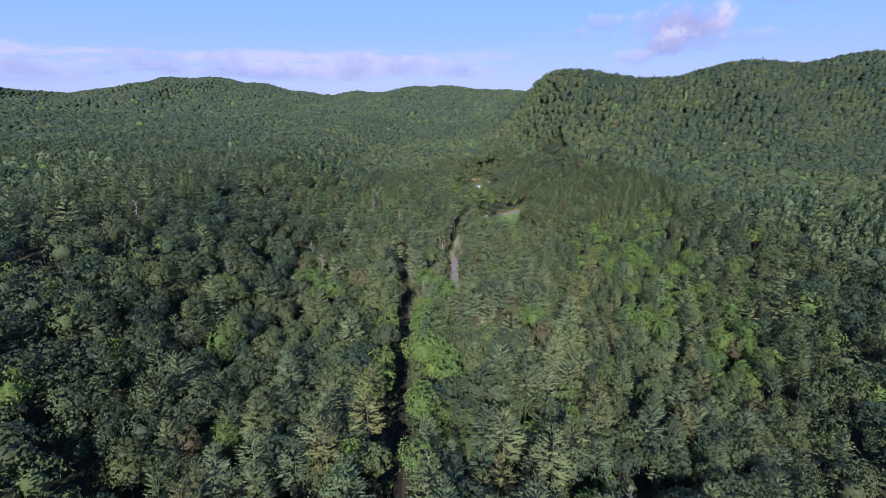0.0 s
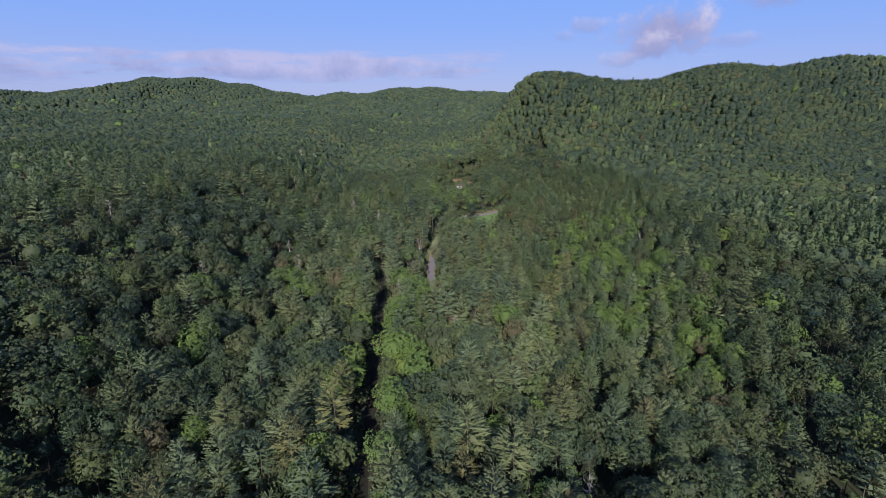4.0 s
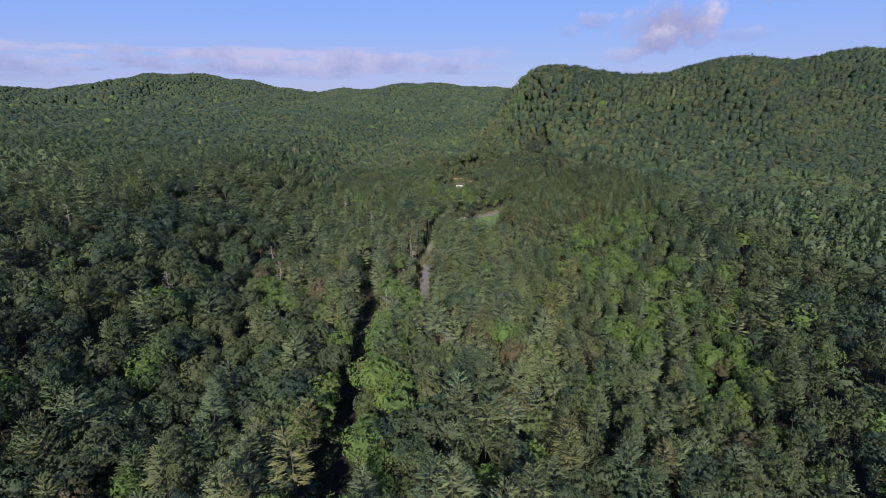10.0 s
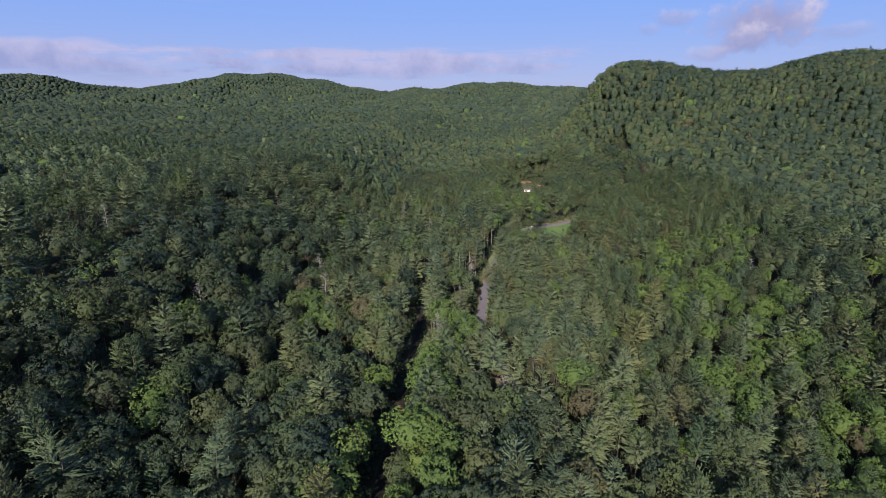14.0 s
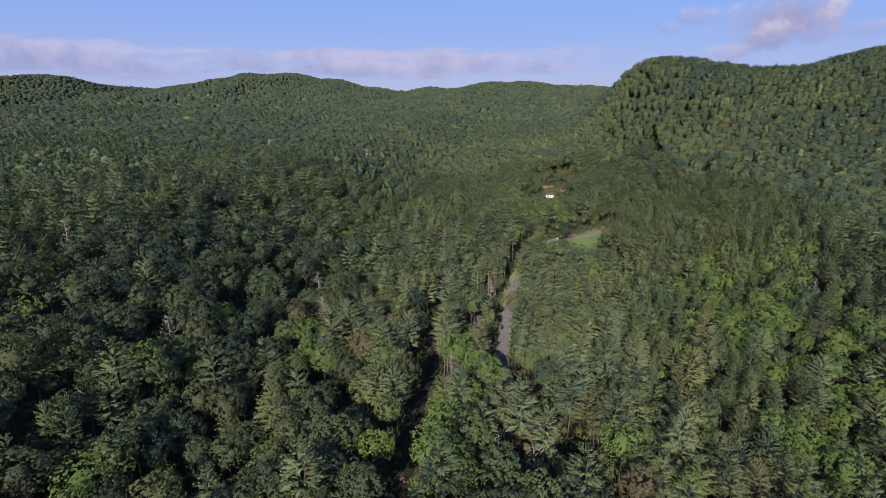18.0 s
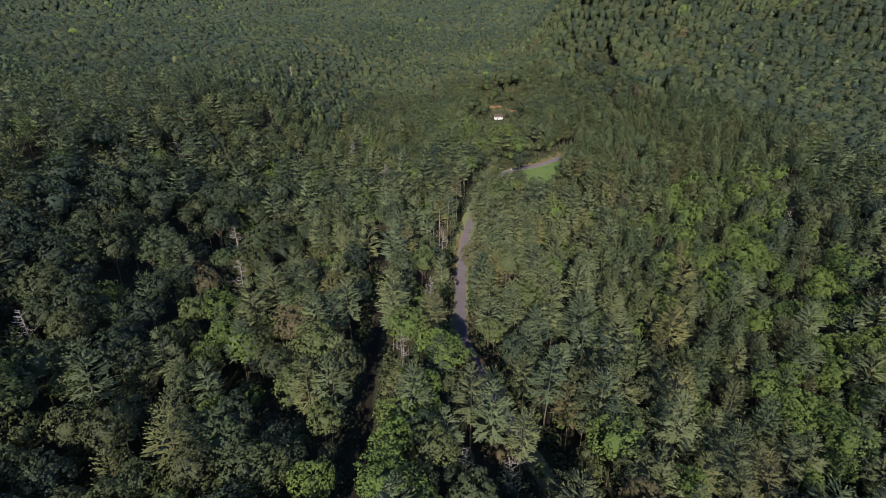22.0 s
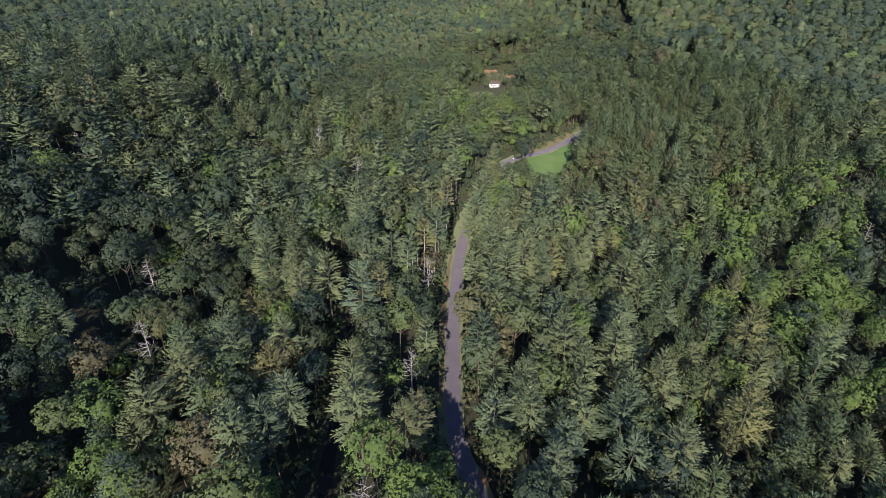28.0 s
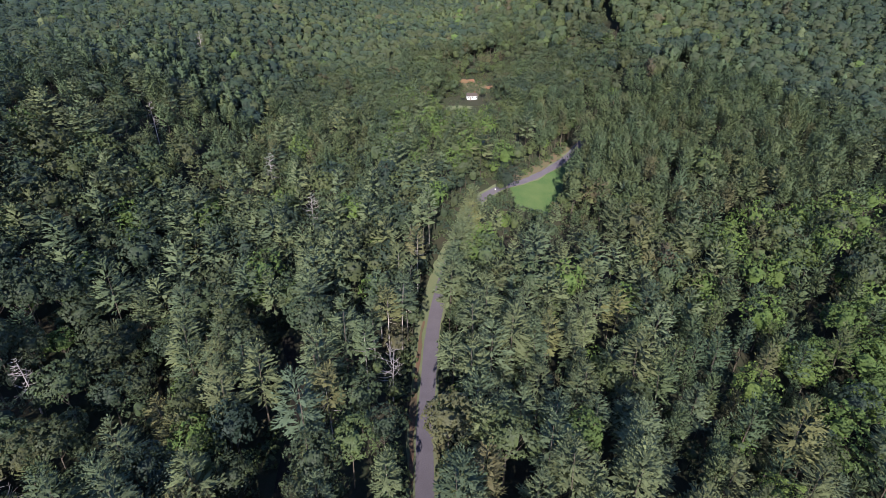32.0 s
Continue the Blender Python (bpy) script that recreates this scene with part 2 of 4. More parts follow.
ASPHALT = soil("worn_asphalt", (0.112, 0.096, 0.110, 1), (0.134, 0.116, 0.130, 1), (0.155, 0.136, 0.150, 1), 1.2, 0.85)
PAVING = soil("dry_gravel", (0.34, 0.30, 0.28, 1), (0.30, 0.26, 0.25, 1), (0.38, 0.34, 0.32, 1), 1.5)


def plain(name, col, rough=0.6, metal=0.0):
    m, n = material(name)
    k = n.noise(place(n), 3.0, 4.0)
    c = n.mix(n.add("ShaderNodeMapRange", Value=k, From_Min=0.4, From_Max=0.7, To_Max=0.5).outputs[0], (*col, 1), (*[v * 0.8 for v in col], 1))
    finish(n, c, rough, k, 0.1, 0.01)
    return m


WHITE, ROOFING, GLASS, WOOD = plain("white_siding", (0.8, 0.8, 0.78)), plain("brown_shingles", (0.12, 0.092, 0.078), 0.9), plain("window_glass", (0.03, 0.035, 0.04), 0.1), plain("weathered_wood", (0.2, 0.16, 0.12), 0.9)

# ---- the lie of the land ----


def bell(d):
    return np.exp(-0.5 * d * d)


def ground_z(x, y):
    """Height of the ground: a spur with the road on it, a draw on either side, wooded hills round the valley's head."""
    x, y = np.asarray(x, float), np.asarray(y, float)
    z = 10 + 9 * bell((x - 35) / 55) * bell((y - 455) / 65)
    z = z - 9 * bell((x + 62) / 24) * bell((y - 300) / 200)
    shelf = np.clip((1650 - y) / 950, 0, 1)
    z = z + (38 / (1 + np.exp((x + 112) / 20)) + 0.03 * np.clip(-x - 170, 0, 500)) * shelf * shelf * (3 - 2 * shelf)
    z = z - 24 * bell((x - 112) / 54) * np.clip((580 - y) / 300, 0, 1.1) * bell((y - 250) / 260)
    # valley floor rising to its head
    z = z + 0.065 * np.log1p(np.exp(np.clip((y - 640) / 60, -30, 30))) * 60 * (y < 2400) + (y >= 2400) * 114.4
    # ridge on the right
    crest = 735 + 0.08 * (x - 150) + 0.22 * np.clip(x - 380, 0, 600) + 20 * np.sin(x / 75)
    run = np.where(y < crest, (crest - y) / 112, (y - crest) / 260)
    west = np.clip((160 - x) / 52, 0, None)
    high = 103 + 0.03 * np.clip(x - 400, 0, 600) + 17 * bell((x - 150) / 46) + 15 / (1 + np.exp((345 - x) / 50)) + 15 / (1 + np.exp((490 - x) / 32))
    z = z + high / (1 + run**2) / (1 + west**2.6)
    # far hills
    z = z + 83 * bell((x + 980) / 215) * bell((y - 2250) / 420) + 42 * bell((x + 20) / 230) * bell((y - 2200) / 380)
    z = z + 12 * bell((x + 1330) / 170) * bell((y - 2250) / 350) + 92 * bell((x + 1650) / 130) * bell((y - 1780) / 250)
    # folds in the slopes
    steep = np.clip((z - 30) / 60, 0, 1)
    z = z + steep * (5 * np.sin(x / 31 + 1.3 * np.sin(y / 90)) + 4 * np.sin(x / 57 - y / 130 + 1) + 3 * np.sin(y / 43 + x / 160))
    return z


def level(x, y):
    return float(ground_z(x, y))


def line_at(points, step):
    """A smooth line through a few plan points, every step metres."""
    p = np.array(points, float)
    s = np.r_[0, np.cumsum(np.hypot(*np.diff(p, axis=0).T))]
    m = np.gradient(p, s, axis=0)
    out = []
    for q in np.arange(0, s[-1], step):
        i = min(int(np.searchsorted(s, q, "right")) - 1, len(s) - 2)
        h = s[i + 1] - s[i]
        t = (q - s[i]) / h
        out.append((2 * t**3 - 3 * t**2 + 1) * p[i] + (t**3 - 2 * t**2 + t) * h * m[i] + (3 * t**2 - 2 * t**3) * p[i + 1] + (t**3 - t**2) * h * m[i + 1])
    return np.array(out)


ROAD = line_at([(60, 160), (38, 200), (19, 237), (11, 259), (7, 273), (6.2, 296), (6.3, 314), (7.5, 334), (9, 352), (13.4, 376), (22, 405), (29, 426), (38, 437), (49, 445), (63, 460), (77, 479), (87, 496), (100, 514), (118, 530)], 2.0)
TRAIL = line_at([(-10, 60), (-12, 119), (-15, 171), (-16.5, 219), (-20, 262), (-22, 290), (-25, 325), (-32, 350)], 3.0)
HOUSE = (39.2, 601.0)
CUTS = [line_at([(134, 645), (134, 622), (133, 598)], 3.0), line_at([(149, 512), (156, 535), (163, 558)], 3.0)]  # narrow gaps on the ridge
SNAGS = [(-3.7, 284, 0.98), (-9.5, 248, 0.95), (16.5, 213, 0.9), (7, 214, 0.8), (-81, 319, 1.05), (-69, 291, 1.1), (-1.2, 322, 1.1), (-59, 446, 1.3), (-34, 404, 1.2), (-110, 460, 1.1), (-122, 366, 1.0), (152, 357, 0.9), (-100, 238, 1.0), (-150, 258, 1.0), (48, 118, 0.8), (-134, 590, 1.2)]
TALL = [(2.4, 355), (4.2, 366), (-2.8, 337), (-6.5, 336), (-7.2, 324), (-13.6, 310), (2.0, 379), (8.0, 391), (-5.5, 345), (-1.0, 362)]  # tall pines on bare stems beside the road


def off_line(x, y, line):
    d = np.full(np.shape(x), 1e9)
    for px, py in line:
        d = np.minimum(d, (x - px) ** 2 + (y - py) ** 2)
    return np.sqrt(d)


# ---- building blocks ----


def mesh_from(name, verts, faces, mats, index=None, tint=None, smooth=False, normals=None):
    """A mesh of triangles from arrays."""
    me = bpy.data.meshes.new(name)
    verts, faces = np.asarray(verts, np.float32), np.asarray(faces, np.int32)
    me.vertices.add(len(verts)), me.vertices.foreach_set("co", verts.ravel())
    k = faces.shape[1]
    me.loops.add(faces.size), me.loops.foreach_set("vertex_index", faces.ravel())
    me.polygons.add(len(faces)), me.polygons.foreach_set("loop_start", np.arange(0, faces.size, k, dtype=np.int32))
    for m in mats:
        me.materials.append(m)
    if index is not None:
        me.polygons.foreach_set("material_index", np.asarray(index, np.int32))
    if tint is not None:
        me.attributes.new("tint", "FLOAT", "POINT").data.foreach_set("value", np.asarray(tint, np.float32))
    me.polygons.foreach_set("use_smooth", np.full(len(faces), smooth or normals is not None))
    me.update(calc_edges=True)
    if normals is not None:
        me.attributes.new("custom_normal", "FLOAT_VECTOR", "POINT").data.foreach_set("vector", np.asarray(normals, np.float32).ravel())
    return me


def part(name, bm, mat, parent, label=""):
    me = bpy.data.meshes.new(name)
    bm.to_mesh(me), bm.free()
    me.materials.append(mat)
    ob = new(name, me)
    ob.parent = parent
    return tagged(ob, label)


def box(size, at=(0, 0, 0), bevel=0.0):
    bm = bmesh.new()
    bmesh.ops.create_cube(bm, size=1, matrix=Matrix.Translation(at) @ Matrix.Diagonal((*size, 1)))
    if bevel:
        bmesh.ops.bevel(bm, geom=bm.edges[:], offset=bevel, segments=1, affect="EDGES")
    return bm


# ---- ground ----


def spread(lo, hi, n, middle, fine):
    """n coordinates from lo to hi, close together round the middle."""
    u = np.linspace(-1, 1, n)
    k = 5.2
    s = np.sinh(k * u) / np.sinh(k)
    out = np.where(s < 0, -s * (lo - middle), s * (hi - middle)) + middle
    return out + fine * u * (1 - u * u)


gx, gy = spread(-4600, 4600, 240, 0, 260), spread(-4200, 4700, 280, 330, 420)
X, Y = np.meshgrid(gx, gy)
Z = ground_z(X, Y)
n_x, n_y = len(gx), len(gy)
at = np.arange(n_x * n_y).reshape(n_y, n_x)
quads = np.stack([at[:-1, :-1], at[:-1, 1:], at[1:, 1:], at[1:, :-1]], -1).reshape(-1, 4)
ground = new("ground", mesh_from("ground", np.stack([X, Y, Z], -1).reshape(-1, 3), quads, [FLOOR], smooth=True))
tagged(ground, "forest floor of leaf litter and low undergrowth over rolling hills", "ground", kind="structure")


def strip(name, line, left, right, lift, mat, wobble=0.0, thick=0.5):
    """A band laid along a line on the ground, with skirts at its sides; left and right are its edges in metres."""
    way = np.gradient(line, axis=0)
    way /= np.linalg.norm(way, axis=1)[:, None]
    side = np.stack([way[:, 1], -way[:, 0]], 1)
    rng = np.random.default_rng(7)
    rows, cross = [], np.linspace(0, 1, 5)
    jl, jr = (np.convolve(rng.normal(0, wobble, len(line) + 4), np.ones(5) / 5, "valid") * 2 for _ in "lr")
    for i, (p, s) in enumerate(zip(line, side)):
        offs = left + jl[i] + (right + jr[i] - left - jl[i]) * cross
        pts = p + s * offs[:, None]
        z = ground_z(pts[:, 0], pts[:, 1]) + lift
        z = 0.5 * z + 0.5 * z.mean()
        row = np.c_[pts, z]
        rows.append(np.vstack([row[:1] - (0, 0, thick), row, row[-1:] - (0, 0, thick)]))
    v = np.concatenate(rows)
    k = len(cross) + 2
    a = np.arange(len(line) * k).reshape(-1, k)
    q = np.stack([a[:-1, :-1], a[:-1, 1:], a[1:, 1:], a[1:, :-1]], -1).reshape(-1, 4)
    return new(name, mesh_from(name, v, q, [mat]))


tagged(strip("road_verge", ROAD, -5.6, 2.5, 0.10, VERGE, 0.5), "strip of rough yellowish grass beside the road", "verge", kind="structure")
tagged(strip("road", ROAD, -1.9, 1.9, 0.22, ASPHALT, 0.06), "narrow worn grey asphalt country road through the woods", "road", kind="structure")
tagged(strip("forest_track", TRAIL, -1.5, 1.5, 0.10, SHADE_LITTER, 0.4), "shaded leaf-strewn dirt track cut straight through the trees", "track", kind="structure")
bank = ROAD[(ROAD[:, 1] > 285) & (ROAD[:, 1] < 352)]
tagged(strip("clay_bank", bank, -3.2, -2.5, 0.24, DITCH, 0.3), "strip of bare dull red clay along the road's ditch", "clay bank", kind="structure")
bank = ROAD[(ROAD[:, 1] > 244) & (ROAD[:, 1] < 266)]
tagged(strip("clay_bank", bank, 2.1, 3.6, 0.34, CLAY, 0.3), "bare red clay bank at the road's bend", "clay bank", kind="structure")
bank = ROAD[(ROAD[:, 1] > 440) & (ROAD[:, 1] < 500)]
tagged(strip("dry_bank", bank, -6.5, -2.4, 0.30, DRY, 0.8), "dry brownish grass bank above the road", "bank", kind="structure")


def patch(name, inside, x0, x1, y0, y1, lift, mat, step=1.5):
    """A sheet of turf or soil on the ground over the part of a plan rectangle that lies inside."""
    xs, ys = np.arange(x0, x1 + step, step), np.arange(y0, y1 + step, step)
    px, py = np.meshgrid(xs, ys)
    pz = ground_z(px, py) + np.where(inside(px, py), lift, -0.3)
    a = np.arange(px.size).reshape(px.shape)
    q = np.stack([a[:-1, :-1], a[:-1, 1:], a[1:, 1:], a[1:, :-1]], -1).reshape(-1, 4)
    q = q[inside(px, py).ravel()[q].any(1)]
    used, q2 = np.unique(q, return_inverse=True)
    v = np.stack([px, py, pz], -1).reshape(-1, 3)[used]
    return new(name, mesh_from(name, v, q2.reshape(-1, 4), [mat], smooth=True))


def in_meadow(x, y):
    above = ROAD[(ROAD[:, 1] > 420) & (ROAD[:, 1] < 500)]
    edge = np.interp(x, above[:, 0], above[:, 1])
    return (x > 42.5) & (x < 55.5 + 0.46 * (y - 418)) & (y > 419 + 0.8 * np.sin(x / 3)) & (y < edge - 1.5)


def blot(cx, cy, rx, ry):
    return lambda x, y: ((x - cx) / rx) ** 2 + ((y - cy) / ry) ** 2 < 1 + 0.35 * np.sin(x * 0.9) + 0.3 * np.sin(y * 1.1 + x * 0.4)


tagged(patch("meadow", in_meadow, 34, 84, 412, 478, 0.14, GRASS), "small bright green mown meadow below the road", "meadow", kind="structure")
tagged(patch("lawn", blot(27, 580, 10, 6), 12, 42, 568, 592, 0.14, VERGE), "pale grass clearing in front of the house", "lawn", kind="structure")
tagged(patch("rough_slope", blot(43, 628, 10, 19), 28, 60, 600, 656, 0.10, DRY), "dry brownish grass slope behind the house", "bank", kind="structure")
tagged(patch("clay_cut", blot(38, 647, 6.5, 6), 26, 52, 632, 660, 0.2, CLAY), "bare red clay cut into the slope behind the house", "clay bank", kind="structure")
tagged(patch("clay_cut", blot(54, 624, 4, 4), 44, 64, 614, 634, 0.2, CLAY), "small patch of bare red clay on the slope", "clay bank", kind="structure")
tagged(patch("clay_cut", blot(-16.5, 208, 1.3, 1.2), -20, -11, 203, 213, 0.2, CLAY, 0.8), "small patch of bare red clay beside the track", "clay bank", kind="structure")
# ---- trees ----


class Shape:
    """Triangles gathered piece by piece, each with a material number; round or cone-shaped about a middle height."""

    def __init__(self, middle=None, squat=1.0, soft=0.55):
        self.v, self.f, self.m, self.n = [], [], [], 0
        self.middle, self.squat, self.soft = middle, squat, soft

    def add(self, v, f, m=0):
        v, f = np.asarray(v, float).reshape(-1, 3), np.asarray(f, int).reshape(-1, 3)
        self.v.append(v), self.f.append(f + self.n), self.m.append(np.full(len(f), m))
        self.n += len(v)

    def arrays(self):
        """Vertices, faces turned outwards, material numbers, and normals that swell softly with the crown."""
        v, f, m = np.concatenate(self.v), np.concatenate(self.f), np.concatenate(self.m)
        r = np.hypot(v[:, 0], v[:, 1])
        out = np.c_[v[:, :2], 0.45 * r + 0.5 if self.middle is None else (v[:, 2] - self.middle) * self.squat]
        stem = np.zeros(len(v), bool)
        stem[f[m == 1].ravel()] = True
        out /= np.linalg.norm(out, axis=1)[:, None] + 1e-6
        face = np.cross(v[f[:, 1]] - v[f[:, 0]], v[f[:, 2]] - v[f[:, 0]])
        wrong = (face * out[f].mean(1)).sum(1) < 0
        f[wrong] = f[wrong][:, ::-1]
        face[wrong] *= -1
        face /= np.linalg.norm(face, axis=1)[:, None] + 1e-9
        flat = np.zeros_like(v)
        for k in range(3):
            np.add.at(flat, f[:, k], face)
        flat /= np.linalg.norm(flat, axis=1)[:, None] + 1e-9
        soft = np.where(stem, 0.0, self.soft)[:, None]
        n = flat * (1 - soft) + out * soft
        return v, f, m, n / (np.linalg.norm(n, axis=1)[:, None] + 1e-9)


def pole(shape, path, radii, sides, m):
    """A tapered round pole along points."""
    ring = np.linspace(0, 2 * np.pi, sides, endpoint=False)
    c = np.stack([np.cos(ring), np.sin(ring), 0 * ring], 1)
    path = np.asarray(path, float)
    v = []
    for i, (p, r) in enumerate(zip(path, radii)):
        d = path[min(i + 1, len(path) - 1)] - path[max(i - 1, 0)]
        q = Vector(d).to_track_quat("Z", "Y").to_matrix()
        v.append(p + (c * r) @ np.array(q).T)
    a = np.arange(len(path) * sides).reshape(-1, sides)
    b = np.roll(a, -1, 1)
    f = np.concatenate([np.stack([a[:-1], b[:-1], b[1:]], -1).reshape(-1, 3), np.stack([a[:-1], b[1:], a[1:]], -1).reshape(-1, 3)])
    shape.add(np.concatenate(v), f, m)


def trunk(shape, high, wide, rng, sides=6, m=1, lean=0.35):
    k = 5 if sides > 4 else 3
    t = np.linspace(0, 1, k)
    bend = rng.normal(0, lean, 2)
    path = np.stack([bend[0] * t**2, bend[1] * t**2, high * t - 0.3], 1)
    pole(shape, path, wide * (1 - 0.85 * t), sides, m)


def fingers(shape, base, way, length, width, rng, fold=0.3):
    """Tufts of needles like long folded leaves, four triangles each, rooted at base and running along way."""
    n = len(base)
    way = way / np.linalg.norm(way, axis=1)[:, None]
    side = np.cross(way, (0, 0, 1.0)) + 1e-6
    side /= np.linalg.norm(side, axis=1)[:, None]
    a = rng.normal(0, 0.45, n)[:, None]
    over = np.cross(side, way)
    across = side * np.cos(a) + over * np.sin(a)
    lift = np.cross(across, way)
    length, width = np.broadcast_to(length, n)[:, None], np.broadcast_to(width, n)[:, None]
    mid = base + way * length * rng.uniform(0.5, 0.7, n)[:, None]
    ridge = mid + lift * width * fold * rng.uniform(0.5, 1.5, n)[:, None]
    l_edge, r_edge = (mid + s * across * width * rng.uniform(0.4, 0.6, n)[:, None] for s in (1, -1))
    tip = base + way * length - (0, 0, 0.06) * length
    i = np.arange(n)[:, None] * 5
    shape.add(np.stack([base, l_edge, tip, r_edge, ridge], 1), np.concatenate([i + (0, 1, 4), i + (1, 2, 4), i + (2, 3, 4), i + (3, 0, 4)]))


def pine_crown(shape, high, bare, reach, levels, per, tufts, long, wide, rng, rise=0.1, plump=0.6, up=0.4, body=1.5):
    """Whorls of branches up a stem; each branch a folded plume with finger-like tufts along both edges and over its end."""
    base, way, size, roots, runs, spans = [], [], [], [], [], []
    lean = rng.normal(0, 0.5, 2)
    for i in range(levels):
        z = bare + (high - 0.8 - bare) * (i + rng.uniform(-0.25, 0.25)) / (levels - 1)
        u = min(max((z - bare) / (high - bare), 0), 0.97)
        turn0 = rng.uniform(0, 2 * np.pi)
        n_b = max(3, round(per * (1 - 0.35 * u)))
        for j in range(n_b):
            if rng.random() < 0.06:
                continue
            a = turn0 + 2 * np.pi * j / n_b + rng.normal(0, 0.25)
            r = (reach * (0.75 + 0.25 * min(1, u / 0.25)) * (1 - u) ** plump) * rng.uniform(0.68, 1.12) + 0.35
            out, side = np.array([np.cos(a), np.sin(a), 0]), np.array([-np.sin(a), np.cos(a), 0])
            climb = rise + 0.75 * u * u
            root = np.array([lean[0] * u, lean[1] * u, z])
            roots.append(root + out * 0.15 * r), runs.append(out + (0, 0, climb + 0.1)), spans.append(r)
            n = max(min(2, tufts), round(tufts * (0.35 + 0.65 * r / reach)))
            t = np.linspace(0.45, 0.9, n) + rng.normal(0, 0.04, n)
            s = np.where(np.arange(n) % 2, 1.0, -1.0) * rng.uniform(0.4, 1.2, n) * np.where(np.arange(n) == n - 1, 0.1, 1.0)
            zz = climb * r * t + 0.12 * r * t * t + rng.uniform(0, 0.12, n)
            base.append(root + out * (t * r * 0.92)[:, None] + side * (s * 0.12 * r)[:, None] + np.stack([0 * zz, 0 * zz, zz], 1))
            way.append(out + side * s[:, None] + np.stack([0 * zz, 0 * zz, up * rng.uniform(0.3, 1.4, n) + climb], 1))
            size.append(rng.uniform(0.75, 1.25, n) * (0.72 + 0.28 * r / reach))
    size, spans = np.concatenate(size), np.array(spans)
    fingers(shape, np.array(roots), np.array(runs), 0.95 * spans, body * (0.35 + 0.65 * spans / reach), rng, 0.25)
    fingers(shape, np.concatenate(base), np.concatenate(way), long * size, wide * size, rng)
    a = np.linspace(0, 2 * np.pi, 6)[:5]
    fingers(shape, np.tile([[lean[0], lean[1], high - 1.2]], (5, 1)), np.stack([np.cos(a) * 0.6, np.sin(a) * 0.6, 1 + 0 * a], 1), long * 1.05, wide * 0.8, rng)


def leaf_crown(shape, high, bare, wide, clumps, leaves, size, rng, down=1.5, puff=0.27):
    """A rounded, lobed crown of leaf clumps with gaps between them."""
    mid, half = (high + bare) / 2, (high - bare) / 2
    lobes = rng.normal(0, 1, (6, 3)) + (0, 0, 0.3)
    lobes /= np.linalg.norm(lobes, axis=1)[:, None]
    i = np.arange(clumps) + 0.5
    el = np.arcsin(np.clip(1 - down * i / clumps, -1, 1))
    az = np.pi * (1 + 5**0.5) * i + rng.uniform(0, 6)
    d = np.stack([np.cos(az) * np.cos(el), np.sin(az) * np.cos(el), np.sin(el)], 1) + rng.normal(0, 0.12, (clumps, 3))
    d /= np.linalg.norm(d, axis=1)[:, None]
    bulge = 0.68 + 0.36 * np.max(d @ lobes.T, axis=1) ** 4 + rng.uniform(-0.14, 0.1, clumps)
    c = d * bulge[:, None] * (wide, wide, half) + (0, 0, mid)
    rad = puff * wide * rng.uniform(0.7, 1.25, clumps)
    n = clumps * leaves
    cc, dd, rr = np.repeat(c, leaves, 0), np.repeat(d, leaves, 0), np.repeat(rad, leaves)
    e = rng.normal(0, 1, (n, 3)) + dd * 1.0 + (0, 0, 0.3)
    e /= np.linalg.norm(e, axis=1)[:, None]
    p = cc + e * rr[:, None] * rng.uniform(0.7, 1.1, n)[:, None]
    nor = e + rng.normal(0, 0.42, (n, 3))
    nor /= np.linalg.norm(nor, axis=1)[:, None]
    u = np.cross(nor, rng.normal(0, 1, (n, 3)))
    u /= np.linalg.norm(u, axis=1)[:, None]
    v = np.cross(nor, u)
    s = (size * rng.uniform(0.65, 1.35, n))[:, None]
    a3 = rng.uniform(0.25, 0.8, n)[:, None]
    tri = np.stack([p + u * s * 0.62, p - u * s * 0.35 + v * s * a3, p - u * s * 0.4 - v * s * (1.05 - a3)], 1)
    shape.add(tri, np.arange(3 * n).reshape(-1, 3))


def billow(shape, centre, wide, tall, rng, sides=6, foot=-0.5, skirt=True):
    """One swelling of a crown: a small uneven dome, open underneath, with a skirt of leaves hanging from it."""
    a = np.linspace(0, 2 * np.pi, sides, endpoint=False) + rng.uniform(0, 1)
    ring = lambda el, k: np.stack([np.cos(a + k) * np.cos(el), np.sin(a + k) * np.cos(el), np.sin(el) + 0 * a], 1)
    rings = [[(0, 0, 1.0)], ring(0.72, 0), ring(0.05, 0.5)] + ([ring(0.05, 0.5) * (0.82, 0.82, 1) + (0, 0, foot)] if skirt else [])
    v = np.concatenate(rings)
    v = v * rng.uniform(0.74, 1.2, (len(v), 1)) * (wide, wide, tall) + centre
    k = np.arange(sides)
    nx = (k + 1) % sides
    f = [np.stack([0 * k, 1 + k, 1 + nx], 1)]
    for q in (1, 1 + sides)[: 1 + skirt]:
        f += [np.stack([q + k, q + sides + k, q + nx], 1), np.stack([q + nx, q + sides + k, q + sides + nx], 1)]
    shape.add(v, np.concatenate(f))


